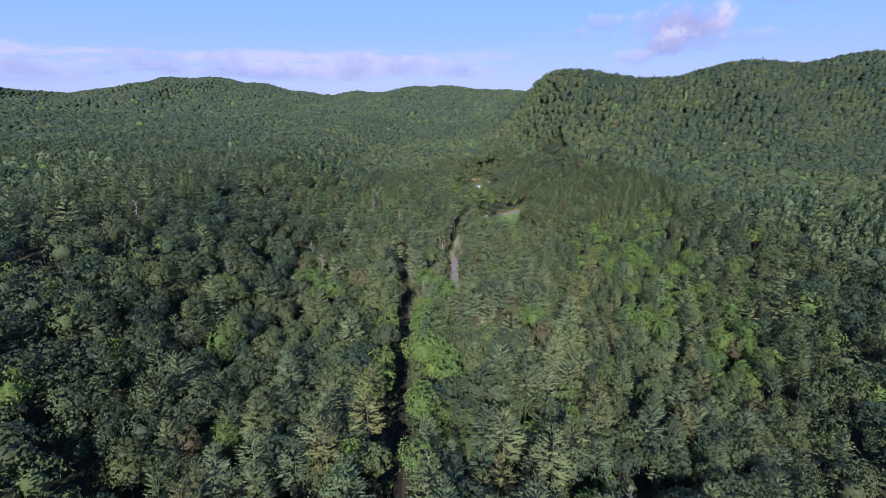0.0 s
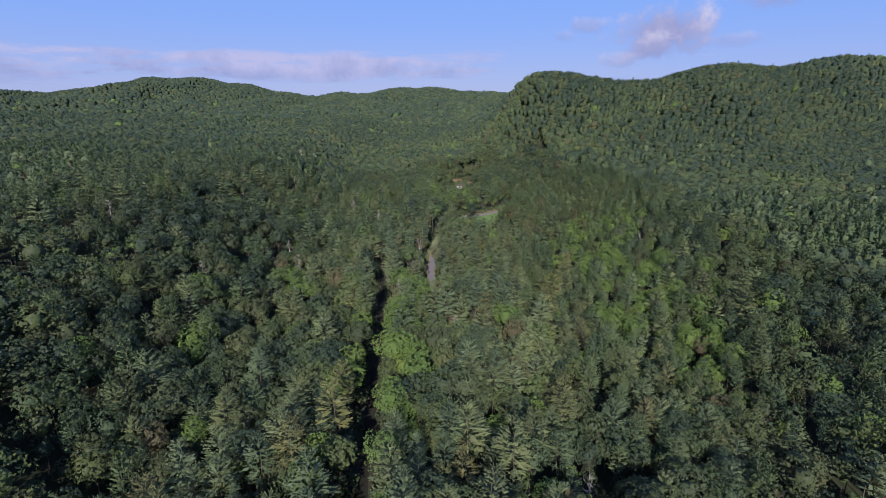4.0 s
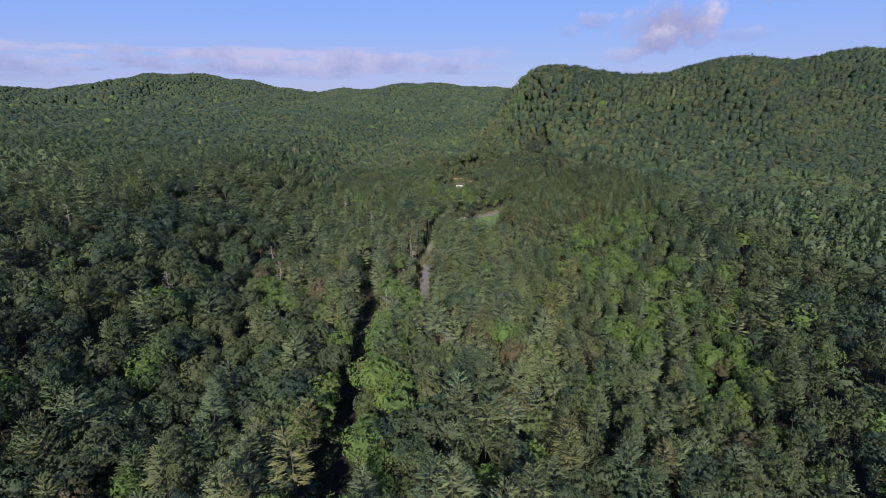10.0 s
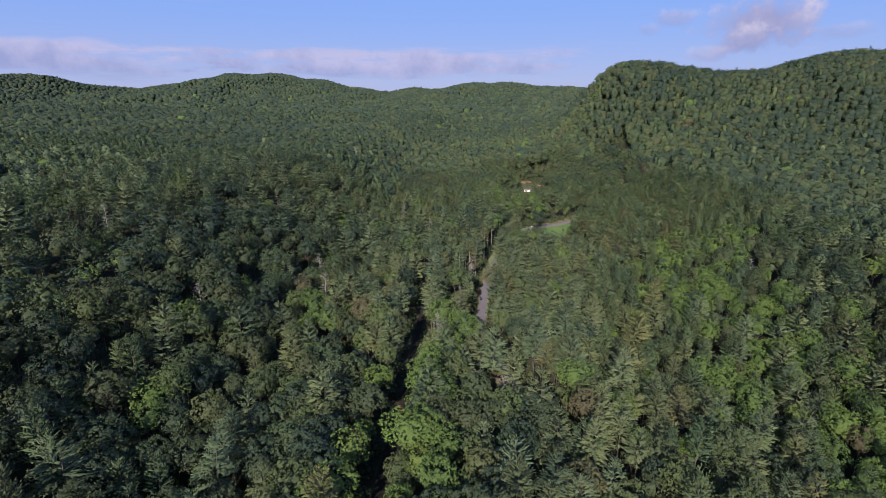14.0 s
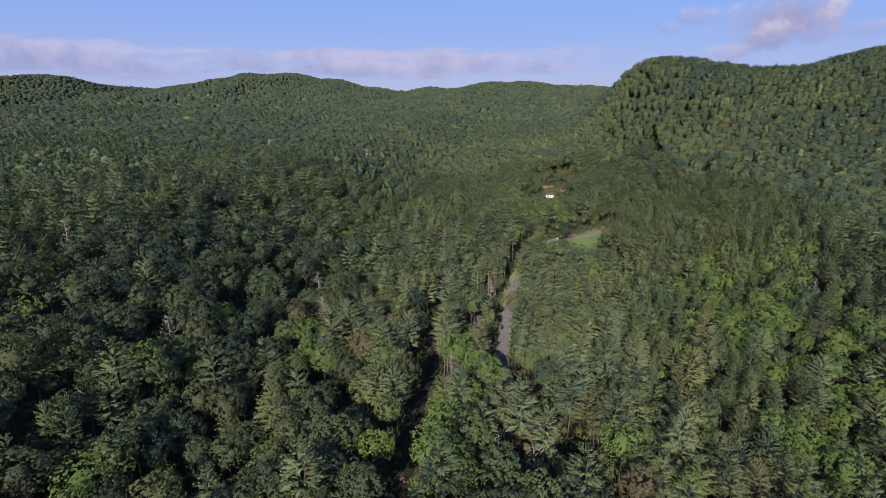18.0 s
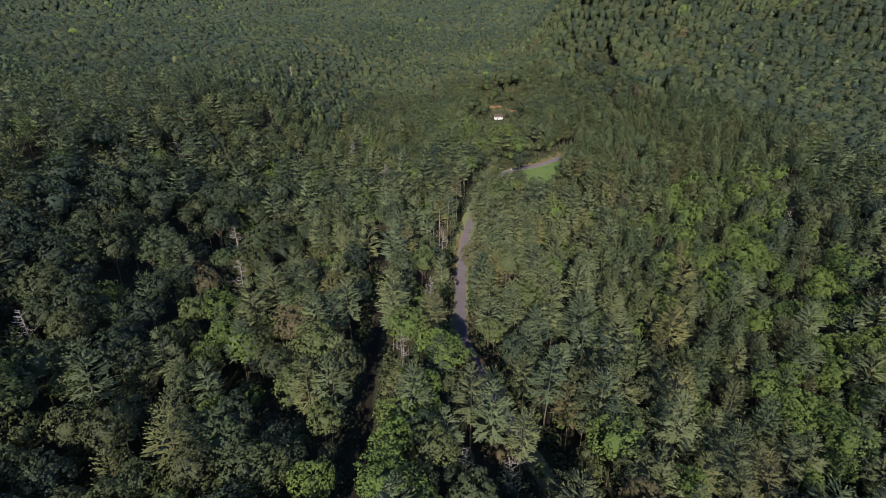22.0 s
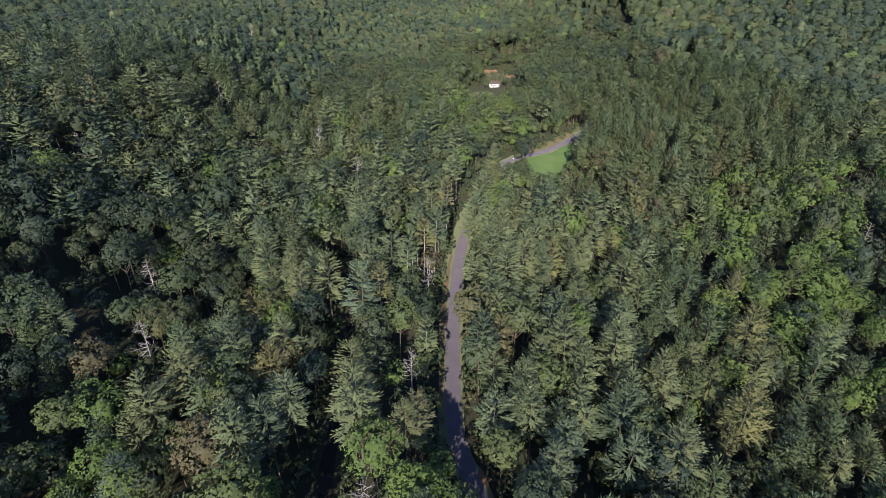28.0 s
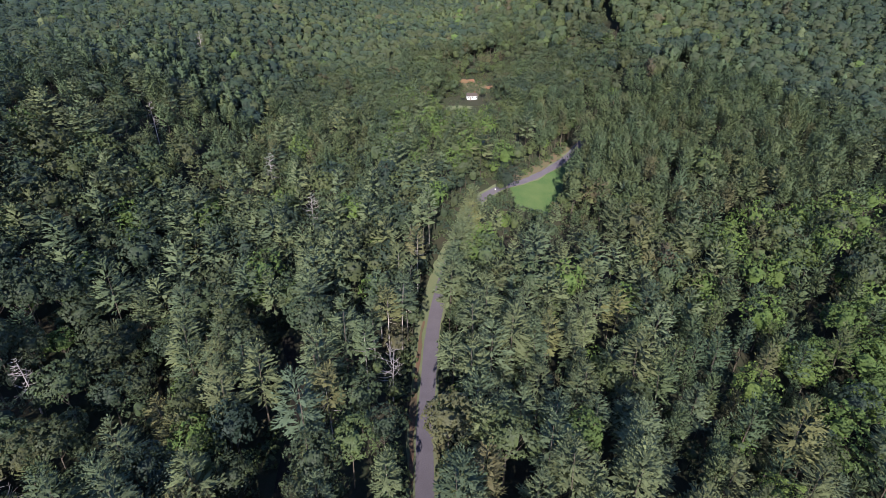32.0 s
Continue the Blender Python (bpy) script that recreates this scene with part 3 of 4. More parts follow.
def billows(shape, high, wide, count, rng, sides=5):
    """A closed crown of several swellings: one at the top, the others round it lower down."""
    top = rng.uniform(0.2, 0.4) * wide
    billow(shape, (0, 0, high - 0.62 * wide), 0.8 * wide, 0.62 * wide, rng, sides, -3.4)
    a0 = rng.uniform(0, 6.28)
    for k in range(count - 1):
        a, r = a0 + 2 * np.pi * k / (count - 1) + rng.normal(0, 0.3), wide * rng.uniform(0.42, 0.7)
        w = wide * rng.uniform(0.36, 0.56)
        billow(shape, (r * np.cos(a), r * np.sin(a), high - top - w * rng.uniform(0.6, 1.2)), w, w * rng.uniform(0.8, 1.05), rng, sides, 0, False)


def make_pine(seed, lod, style="white"):
    """lod: 0 beside the camera's way, 1 somewhat off, 2 in the middle distance, 3 and 4 far off."""
    rng = np.random.default_rng(seed)
    s = Shape(soft=(0.52, 0.64, 0.76, 0.8, 0.82)[lod] + (0.1 if style == "dark" else 0))
    high = rng.uniform(20, 23.5)
    bare, reach = high - rng.uniform(10.5, 13.5), rng.uniform(4.7, 5.9)
    rise, plump, up = 0.02, 0.54, 0.42
    if style == "tall":
        bare, reach = high * 0.58, 3.9
    if style == "dark":
        high = rng.uniform(17.5, 20)
        bare, reach = high - rng.uniform(8.0, 10.5), rng.uniform(3.0, 3.8)
        rise, plump, up = 0.32, 0.48, 1.1
    if lod == 0:
        pine_crown(s, high, bare, reach, {"white": 9, "tall": 7, "dark": 8}[style], 7, 11 if style != "dark" else 8, 1.0, 0.34, rng, rise, plump, up, 1.15 if style != "dark" else 0.9)
        trunk(s, high - 2.5, 0.22, rng, 6)
        if style != "dark":
            for k in range(5):
                a, z = rng.uniform(0, 6.28), rng.uniform(bare * 0.7, bare + 2)
                pole(s, [(0, 0, z), (1.6 * np.cos(a), 1.6 * np.sin(a), z + 0.2), (2.9 * np.cos(a), 2.9 * np.sin(a), z + 0.7)], (0.07, 0.045, 0.02), 3, 1)
    elif lod == 1:
        pine_crown(s, high, bare, reach, 8, 6, 4, 1.4, 0.55, rng, rise, plump, up, 1.5 if style != "dark" else 1.1)
        trunk(s, high * 0.6, 0.2, rng, 3)
    elif lod == 2:
        pine_crown(s, high, bare + 2, reach, 5, 5, 1, 1.8, 0.9, rng, rise, plump, up, 1.8)
        billow(s, (0, 0, high - 1.3 * reach), 0.42 * reach, 0.7 * reach, rng, 5, -1.6)
    else:
        pine_crown(s, high, bare + 5, reach * 0.9, 3, 4, 1, 1.8, 1.2, rng, rise, plump, up, 2.4)
        billow(s, (0, 0, high - 1.15 * reach), 0.6 * reach, 0.65 * reach, rng, 4, -1.6)
    return s.arrays()


def make_broad(seed, lod):
    rng = np.random.default_rng(seed)
    high, wide = (rng.uniform(16, 20), rng.uniform(3.8, 5.4)) if lod < 2 else (rng.uniform(16.5, 19), rng.uniform(4.2, 5.4))
    bare = high - 2.0 * wide
    s = Shape(high - 1.15 * wide, 0.9, (0.57, 0.66, 0.82, 0.86, 0.88)[lod])
    if lod == 0:
        leaf_crown(s, high, bare, wide, 64, 16, 0.52, rng, 1.5, 0.24)
        billow(s, (0, 0, high - 1.15 * wide), 0.46 * wide, 0.5 * wide, rng, 7, -0.9)
        trunk(s, high * 0.7, 0.22, rng, 6)
        for k in range(5):
            a, z0 = rng.uniform(0, 6.28), rng.uniform(bare * 0.8, high * 0.5)
            pole(s, [(0, 0, z0), (np.cos(a) * wide * 0.35, np.sin(a) * wide * 0.35, z0 + 2.2), (np.cos(a) * wide * 0.6, np.sin(a) * wide * 0.6, z0 + 4.5)], (0.11, 0.07, 0.03), 3, 1)
    elif lod == 1:
        leaf_crown(s, high, bare, wide, 36, 8, 0.72, rng, 1.35, 0.25)
        billow(s, (0, 0, high - 1.2 * wide), 0.48 * wide, 0.52 * wide, rng, 6, -1.0)
        trunk(s, high * 0.5, 0.22, rng, 3)
    elif lod == 2:
        billows(s, high - 0.8, wide * 0.84, 4, rng)
        leaf_crown(s, high, bare, wide * 1.02, 32, 3, 0.82, rng, 1.2, 0.23)
    elif lod == 3:
        billows(s, high - 0.6, wide * 0.95, 3, rng, 4)
        leaf_crown(s, high, bare, wide * 1.1, 12, 2, 1.15, rng, 1.0, 0.22)
    else:
        billow(s, (0, 0, high - 0.7 * wide), 1.0 * wide, 0.7 * wide, rng, 4, -3.5)
        leaf_crown(s, high, bare, wide * 1.1, 9, 1, 1.6, rng, 0.9, 0.2)
    return s.arrays()


def make_snag(seed, lod=0):
    rng = np.random.default_rng(seed)
    s = Shape()
    high = rng.uniform(15, 19)
    trunk(s, high, 0.2, rng, 5, 0, 0.5)
    for z in np.linspace(high * 0.42, high * 0.97, 26):
        a, r = rng.uniform(0, 6.28), (0.5 + 3.6 * (1 - z / high) ** 0.6) * rng.uniform(0.6, 1.2)
        d = np.array([np.cos(a), np.sin(a), rng.uniform(-0.1, 0.5)])
        root = np.array([0, 0, z])
        pole(s, [root, root + d * r * 0.6, root + d * r + (0, 0, 0.25 * r)], (0.075, 0.05, 0.02), 3, 0)
        for k in range(2):
            b = d + rng.normal(0, 0.6, 3)
            p = root + d * r * rng.uniform(0.4, 0.8)
            pole(s, [p, p + b * 0.4 * r], (0.04, 0.015), 3, 0)
    return s.arrays()


def family(make, seed, count, *style):
    """The shapes of one kind of tree, from near to far."""
    return [[make(seed + 40 * lod + i, lod, *style) for i in range(count)] for lod in range(5)]


KINDS = {
    "white_pine": (*family(make_pine, 100, 5), PINE, BARK, PINE_STAND),
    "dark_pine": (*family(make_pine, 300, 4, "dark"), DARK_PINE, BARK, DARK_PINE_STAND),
    "broadleaf_tree": (*family(make_broad, 500, 5), BROAD, BARK, BROAD_STAND),
    "bright_tree": (*family(make_broad, 700, 3), FRESH, BARK, FRESH_STAND),
    "tall_pine": (*family(make_pine, 900, 3, "tall"), PINE, PALE, PINE_STAND),
    "dying_pine": (*family(make_pine, 1100, 2, "dark"), RUST, BARK, RUST_STAND),
}
LABELS = {
    "white_pine": ("tall grey-green white pine with layered plume-like branches", "pine tree"),
    "dark_pine": ("slender dark olive pine with upswept brushy branches", "pine tree"),
    "broadleaf_tree": ("rounded green broadleaf tree with a clumpy leafy crown", "broadleaf tree"),
    "bright_tree": ("fresh yellow-green broadleaf tree standing in full sun", "broadleaf tree"),
    "tall_pine": ("tall pine on a long bare pale trunk beside the road", "pine tree"),
    "dying_pine": ("dying pine with rusty brown thinning needles", "pine tree"),
}
rng = np.random.default_rng(11)


def scatter(x0, x1, y0, y1, step):
    """Jittered grid of places."""
    x, y = np.meshgrid(np.arange(x0, x1, step), np.arange(y0, y1, step))
    x = x + (np.arange(x.shape[0]) % 2)[:, None] * step * 0.5
    return np.stack([x + rng.uniform(-0.42, 0.42, x.shape) * step, y + rng.uniform(-0.42, 0.42, x.shape) * step], -1).reshape(-1, 2)


def patches(x, y, size, shift):
    """Smooth wandering values about 0, for stands of one kind of tree."""
    u, v = x / size + shift, y / size - shift
    return np.sin(u + 1.7 * np.sin(v * 0.7 + shift)) + np.sin(v * 1.1 + 1.3 * np.sin(u * 0.8)) * 0.8


def clear(x, y):
    """Where no tree may stand: road, track, meadow, house plot."""
    d = off_line(x, y, ROAD)
    left_of = np.interp(y, ROAD[:, 1], ROAD[:, 0])
    free = (d > np.where(y < 282, 5.0, 4.4)) & ~((x < left_of) & (y > 212) & (y < 278) & (d < 6.0)) & ~((x > left_of) & (d < 8) & (y > 340) & (y < 426)) & (off_line(x, y, TRAIL) > np.where(y > 262, 4.2, np.where(y > 205, 5.4, 5.6))) & ~((y > 283) & (y < 352) & (d < np.where(x < left_of, 5.6, 4.2)))
    free &= ~((x > 4) & (x < 13) & (y > 238) & (y < 262))
    free &= ~((x < left_of) & (x > left_of - 7.5) & (y > 345) & (y < 440))
    for line in CUTS:
        free &= off_line(x, y, line) > 4.0
    for sx, sy, _ in SNAGS:
        free &= (np.hypot(x - sx, y - sy) > 5.0) & ~((np.abs(x - sx) < 4.8) & (y < sy) & (y > sy - 13))
    for sx, sy in TALL:
        free &= (np.hypot(x - sx, y - sy) > 4.0) & ~((np.abs(x - sx) < 2.2) & (y < sy) & (y > sy - 10))
    free &= patches(x, y, 7.0, 5.1) + 0.5 * patches(x, y, 17.0, 8.0) > np.where((x < -52) & (y < 340), -1.45, np.where(y > 500, -9.0, -1.95))
    free &= ~((x > 33) & (x < 59 + 0.46 * (y - 418)) & (y > 405) & (y < np.interp(x, ROAD[140:, 0], ROAD[140:, 1]) + 4))
    free &= ~planted(x, y)
    free &= ~((np.abs(x - HOUSE[0]) < 12) & (y > HOUSE[1] - 8) & (y < HOUSE[1] + 8)) & ~((np.abs(x - 28) < 11) & (y > 570) & (y < 594)) & ~((np.abs(x - 39) < 7.5) & (y > 540) & (y < 600))
    free &= ~((x > 30) & (x < 54) & (y > 604) & (y < 654)) & ~((np.abs(x - 55) < 5) & (y > 606) & (y < 640))
    return free


def grown(x, y):
    """How tall trees stand, from 0.4 in young growth below the house and the meadow to 1 in the full-grown woods."""
    g = np.where((x > 12) & (x < 56) & (y > 505) & (y < 606), 0.45, 1.0)
    g = np.where((x > 26) & (x < 70) & (y > 374) & (y <= 412), 0.6, g)
    g = np.where((np.abs(x - 38) < 12) & (y > 448) & (y <= 530), 0.76, g)
    g = np.where((np.abs(x - 36) < 14) & (y > 530) & (y <= 606), 0.3, g)
    return np.where((x > 20) & (x < 70) & (y > 606) & (y < 685), 0.6, g)


def dimmed_hue(x, y):
    """Hue of a stand from 0 (darkest) to 1: shade and haze put into the leaf colour on the ridge, the west and far
    right slopes and the distant hills.
    """
    dim = np.clip((x - 130) / 120, 0, 1) * np.clip((y - 430) / 120, 0, 1) + np.clip((-x - 50) / 120, 0, 1) + 0.7 * np.clip((x - 130) / 120, 0, 1) * (y < 430) + np.clip((y - 750) / 400, 0, 1)
    return 0.5 - 0.46 * np.clip(dim, 0, 1)


def planted(x, y):
    """The block of planted pines, with its wavy borders."""
    return (x > 72 + 6 * np.sin(y / 17)) & (x < 188 + 9 * np.sin(y / 23)) & (y > 402 + 7 * np.sin(x / 13) + 0.1 * (x - 74)) & (y < 522 + 9 * np.sin(x / 19))


def choose(x, y, far):
    """Kind of tree for each place: 0 white pine, 1 dark pine, 2 broadleaf, 3 bright broadleaf, 4 tall pine by the road, 5 dying pine."""
    r = rng.random(len(x))
    p = 0.42 + 0.22 * patches(x, y, 38.0, 0.4)
    p = np.where((x > 8) & (x < 90) & (y > 215) & (y < 420), 0.72, p)
    p = np.where((y > 540) | ((x > 60) & (y > 430)), 0.05 + 0.07 * patches(x, y, 60.0, 2.0), p)
    p = np.where((x < -30) & (y > 300) & (y < 540), 0.55 + 0.25 * patches(x, y, 50.0, 1.0), p)
    p = np.where((x < -66) & (x > -135) & (y < 345), 0.22, p)
    p = np.where((x > -62) & (x < -5) & (y > 225) & (y < 345), 0.56, p)
    kind = np.where(r < p, 0, 2)
    dark = ((x > 55) & (y > 100) & (y < 400) & (x < 330)) * (0.42 + 0.3 * patches(x, y, 30.0, 3.3)) + ((x > 58) & (x < 190) & (y > 395) & (y < 540)) * 0.85
    kind = np.where((rng.random(len(x)) < dark) & (y < 640), 1, kind)
    # Beyond the meadow most white pines turn dark, crown shade put into needle colour.
    kind = np.where((kind == 0) & (y > 430) & (rng.random(len(x)) < 0.75), 1, kind)
    kind = np.where((kind == 0) & ((x < -60) | (x > 130)) & (y < 345) & (rng.random(len(x)) < 0.7), 1, kind)
    lush = ((np.abs(x - 118 - 0.1 * (y - 250)) < 26) & (y > 190) & (y < 400)) * 0.34 + ((np.abs(x + 10) < 15) & (y < 252)) * 0.45 + ((np.abs(x - 15) < 30) & (y > 430) & (y < 560)) * 0.28
    lush = lush + np.where(y > 430, 0.004, 0.045)
    kind = np.where(rng.random(len(x)) < lush, 3, kind)
    kind = np.where(rng.random(len(x)) < (0.005 if not far else 0.003), 5, kind)
    kind = np.where((off_line(x, y, ROAD[(ROAD[:, 1] > 285) & (ROAD[:, 1] < 420)]) < 17) & (x < 3 + 0.25 * np.clip(y - 370, 0, 60)) & (kind == 0) & (rng.random(len(x)) < 0.6), 4, kind)
    return kind


NAMES = list(KINDS)


def fold(v):
    """Values turned back into the span from 0 to 1."""
    return 1 - np.abs(1 - np.abs(v) % 2)


def heap(name, pts, kinds, lod, label, grow=1.0, young=1.0):
    """Many trees in one mesh a kind: woods too many to count. grow widens them, young makes them smaller all round."""
    for k, kind in enumerate(NAMES):
        mine = pts[kinds == k]
        if not len(mine):
            continue
        shapes = KINDS[kind][lod]
        which = rng.integers(0, len(shapes), len(mine))
        vs, fs, ms, ts, ns, n = [], [], [], [], [], 0
        for i, (v, f, m, nor) in enumerate(shapes):
            p = mine[which == i]
            if not len(p):
                continue
            a, s = rng.uniform(0, 2 * np.pi, len(p)), rng.uniform(*((0.82, 1.14) if lod < 2 else (0.88, 1.1)), len(p)) * grow * young * grown(p[:, 0], p[:, 1])
            c, sn = np.cos(a)[:, None], np.sin(a)[:, None]
            wide = (s * rng.uniform(0.85, 1.2, len(p)))[:, None]
            x, y = (v[:, 0] * c - v[:, 1] * sn) * wide, (v[:, 0] * sn + v[:, 1] * c) * wide
            z = v[:, 2] * (s / grow**0.6)[:, None] + ground_z(p[:, 0], p[:, 1])[:, None]
            vs.append(np.stack([x + p[:, :1], y + p[:, 1:], z], -1).reshape(-1, 3))
            fs.append((f[None] + (np.arange(len(p)) * len(v))[:, None, None]).reshape(-1, 3) + n)
            ms.append(np.tile(m, len(p)))
            ts.append(np.repeat(fold(dimmed_hue(p[:, 0], p[:, 1]) + 0.17 * patches(p[:, 0], p[:, 1], 34.0, 6.2) + rng.normal(0, 0.24, len(p))), len(v)))
            ns.append(np.stack([nor[:, 0] * c - nor[:, 1] * sn, nor[:, 0] * sn + nor[:, 1] * c, nor[:, 2] + 0 * c], -1).reshape(-1, 3))
            n += len(p) * len(v)
        ob = new(f"{kind}_{name}", mesh_from(kind, np.concatenate(vs), np.concatenate(fs), (KINDS[kind][7], KINDS[kind][6]), np.concatenate(ms), np.concatenate(ts), normals=np.concatenate(ns)))
        tagged(ob, f"{label} of {LABELS[kind][0].split(' with ')[0].replace('tall ', '')} trees".replace("tree trees", "trees"), "woods", kind="stuff")


def template(kind, i):
    """One tree as a thing: an Empty at its foot with a trunk and a crown."""
    v, f, m, nor = KINDS[kind][0][i]
    root = new(kind)
    tagged(root, LABELS[kind][0], LABELS[kind][1], f"{LABELS[kind][1]}s of the forest")
    for name, k, mat in (("trunk", 1, KINDS[kind][6]), ("crown", 0, KINDS[kind][5])):
        used, f2 = np.unique(f[m == k], return_inverse=True)
        ob = new(name, mesh_from(name, v[used], f2.reshape(-1, 3), [mat], normals=nor[used]))
        ob.parent = root
    return root


# near woods: the nearest of each kind are things, the rest one mesh a kind
pts = scatter(-206, 208, 66, 350, 7.0)
pts = pts[np.abs(pts[:, 0]) < 78 + 0.36 * pts[:, 1]]
pts = pts[clear(pts[:, 0], pts[:, 1])]
kinds = choose(pts[:, 0], pts[:, 1], False)
LIMIT = 290
things = np.zeros(len(pts), bool)
near = np.hypot(pts[:, 0] - 5, (pts[:, 1] - 235) * 0.75)
for k, kind in enumerate(NAMES):
    mine = np.flatnonzero(kinds == k)
    mine = mine[np.argsort(near[mine])][:LIMIT]
    things[mine] = True
    protos = [template(kind, i) for i in range(len(KINDS[kind][0]))]
    for j, q in enumerate(mine):
        x, y = pts[q]
        s = rng.uniform(0.82, 1.14)
        m = pose(x, y, level(x, y) - 0.1, rng.normal(0, 1.5), rng.normal(0, 1.5), rng.uniform(0, 360)) @ Matrix.Diagonal((s * rng.uniform(0.92, 1.1), s * rng.uniform(0.92, 1.1), s, 1))
        if j < len(protos):
            protos[j].matrix_basis = m
        else:
            copy_thing(protos[j % len(protos)], m)
side = ~things & (near < 125)
heap("woods_beside", pts[side], kinds[side], 0, "dense stand")
side = ~things & (near >= 125)
heap("woods_further_off", pts[side], kinds[side], 1, "dense stand")

# young broadleaf trees under the gaps of the near woods
young = scatter(-150, 160, 92, 420, 8.4)
x, y = young.T
young = young[(off_line(x, y, ROAD) > 5.0) & (off_line(x, y, TRAIL) > 5.0) & (np.abs(x) < 70 + 0.36 * y) & ~((x > 26) & (y > 372))]
edge = scatter(20, 130, 425, 560, 5.0)
d = off_line(edge[:, 0], edge[:, 1], ROAD)
edge = edge[(d > 6) & (d < 14) & (edge[:, 1] > np.interp(edge[:, 0], ROAD[:, 0][100:], ROAD[:, 1][100:]))]
rim = scatter(22, 66, 604, 668, 4.2)
out = np.maximum(np.maximum(30 - rim[:, 0], rim[:, 0] - 58), rim[:, 1] - 653)
young = np.concatenate([young, edge, rim[(out > 0) & (out < 7)]])
young_kinds = np.where(rng.random(len(young)) < 0.12, 3, 2)
heap("understorey", young, young_kinds, 1, "undergrowth", 1.0, 0.58)

# low growth along the road, the track and the clearings
bush_shapes = []
for i in range(4):
    shape = Shape(0.8)
    leaf_crown(shape, 2.6, 0.1, 1.6, 10, 6, 0.6, np.random.default_rng(800 + i))
    bush_shapes.append(shape.arrays())
KINDS["bush"] = (*[bush_shapes] * 5, BROAD, BARK, BROAD_STAND)
LABELS["bush"] = ("low green bush", "bush")
NAMES = list(KINDS)
pts = scatter(-45, 95, 110, 500, 2.3)
x, y = pts.T
d, d2 = off_line(x, y, ROAD), off_line(x, y, TRAIL)
side = np.interp(y, ROAD[:, 1], ROAD[:, 0])
keep = ((d > 3.6) & (d < 9) & ~((x < side) & (d < 5.2) & (y > 340) & (y < 440))) | ((d2 > 3.2) & (d2 < 6.5))
keep |= (x > 30) & (x < 72) & (y > 398) & (y < 470) & (d > 4.5)
keep &= ~in_meadow(x, y) & (rng.random(len(x)) < 0.62) & ~((d2 < 2.3) | (d < 3.6))
pts = pts[keep]
heap("undergrowth", pts, np.full(len(pts), NAMES.index("bush")), 0, "thick undergrowth")
pts = scatter(10, 72, 560, 674, 2.5)
x, y = pts.T
pts = pts[~blot(27, 580, 11, 7)(x, y) & ~((np.abs(x - HOUSE[0]) < 7) & (np.abs(y - HOUSE[1] + 6) < 12)) & ~blot(38, 647, 7, 6.5)(x, y) & ~blot(54, 624, 4.5, 4.5)(x, y)]
heap("garden_undergrowth", pts, np.full(len(pts), NAMES.index("bush")), 0, "thick undergrowth")

# woods round the meadow, then the middle distance with the near face of the ridge
def ringed(x, y):
    """The belt of woods round the near ones, out past the meadow and the house."""
    belt = ((np.abs(x - 5) < 150) & (y < 490) & (y > 92)) | ((y < 500) & (y > 130) & (np.abs(x) < 215))
    return belt | ((np.abs(x - 30) < 110) & (y < 640) & (y > 480)) | ((np.abs(x - 40) < 50) & (y < 705) & (y > 630))


for step, inner in ((7.0, True), (6.0, False)):
    pts = scatter(-430, 620, -110, 800, step)
    x, y = pts.T
    keep = ((y > 350) | (np.abs(x) > 78 + 0.36 * y) | (y < 66)) & (np.abs(x) < 190 + np.where(x < 0, 1.2, 0.95) * np.clip(y - 90, 0, 800)) & ((y < 660) | (x > 60) | ringed(x, y)) & ((x < 480) | (y > 560))
    pts = pts[keep & (ringed(x, y) == inner) & clear(x, y)]
    kinds = choose(pts[:, 0], pts[:, 1], False)
    if inner:
        heap("woods_around", pts, kinds, 1, "dense stand")
    else:
        # Fewer pale crowns: dark needles carry the self-shade these simple shapes miss.
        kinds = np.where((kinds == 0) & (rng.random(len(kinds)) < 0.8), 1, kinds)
        heap("woods_beyond", pts, kinds, 2, "dense stand")
pts = scatter(60, 204, 384, 540, 5.4)
pts = pts[planted(pts[:, 0], pts[:, 1]) & (off_line(pts[:, 0], pts[:, 1], ROAD) > 5)]
r = rng.random(len(pts))
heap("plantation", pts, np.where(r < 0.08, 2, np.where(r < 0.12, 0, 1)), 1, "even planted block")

# far slopes
pts = scatter(-1400, 1250, 300, 1230, 7.4)
x, y = pts.T
keep = ((y > 800) | ((y > 660) & (x <= 60) & ~ringed(x, y)) | (x < -430) | (x > 620) | ((x > 480) & (y <= 560))) & (np.abs(x) < 90 + np.where(x < 0, 1.25, 1.0) * y) & (np.hypot(x, y) < 1230) & ~((x > 100 + 0.06 * y) & (y > 900))
pts = pts[keep]
pts = pts[clear(pts[:, 0], pts[:, 1])]
kinds = choose(pts[:, 0], pts[:, 1], True)
# All white pines go dark here, colour standing in for shade within the crowns.
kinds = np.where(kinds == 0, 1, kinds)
heap("woods_on_slopes", pts, kinds, 3, "far wooded slope", 1.05)

pts = scatter(-2500, 700, 700, 2560, 13.0)
x, y = pts.T
keep = (np.hypot(x, y) >= 1230) & (np.hypot(x, y) < 2750) & (np.abs(x) < 60 + 1.25 * y) & (x < 0.2 * y + 60)
pts = pts[keep]
kinds = choose(pts[:, 0], pts[:, 1], True)
# Same swap on the hills: needle colour makes up for absent crown shade.
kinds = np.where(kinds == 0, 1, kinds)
heap("woods_on_hills", pts, kinds, 4, "distant wooded hill", 1.4)


pts = np.array([(-42.0, 2288.0), (-37, 2292), (-31, 2290), (-36, 2282), (-12, 2286)])
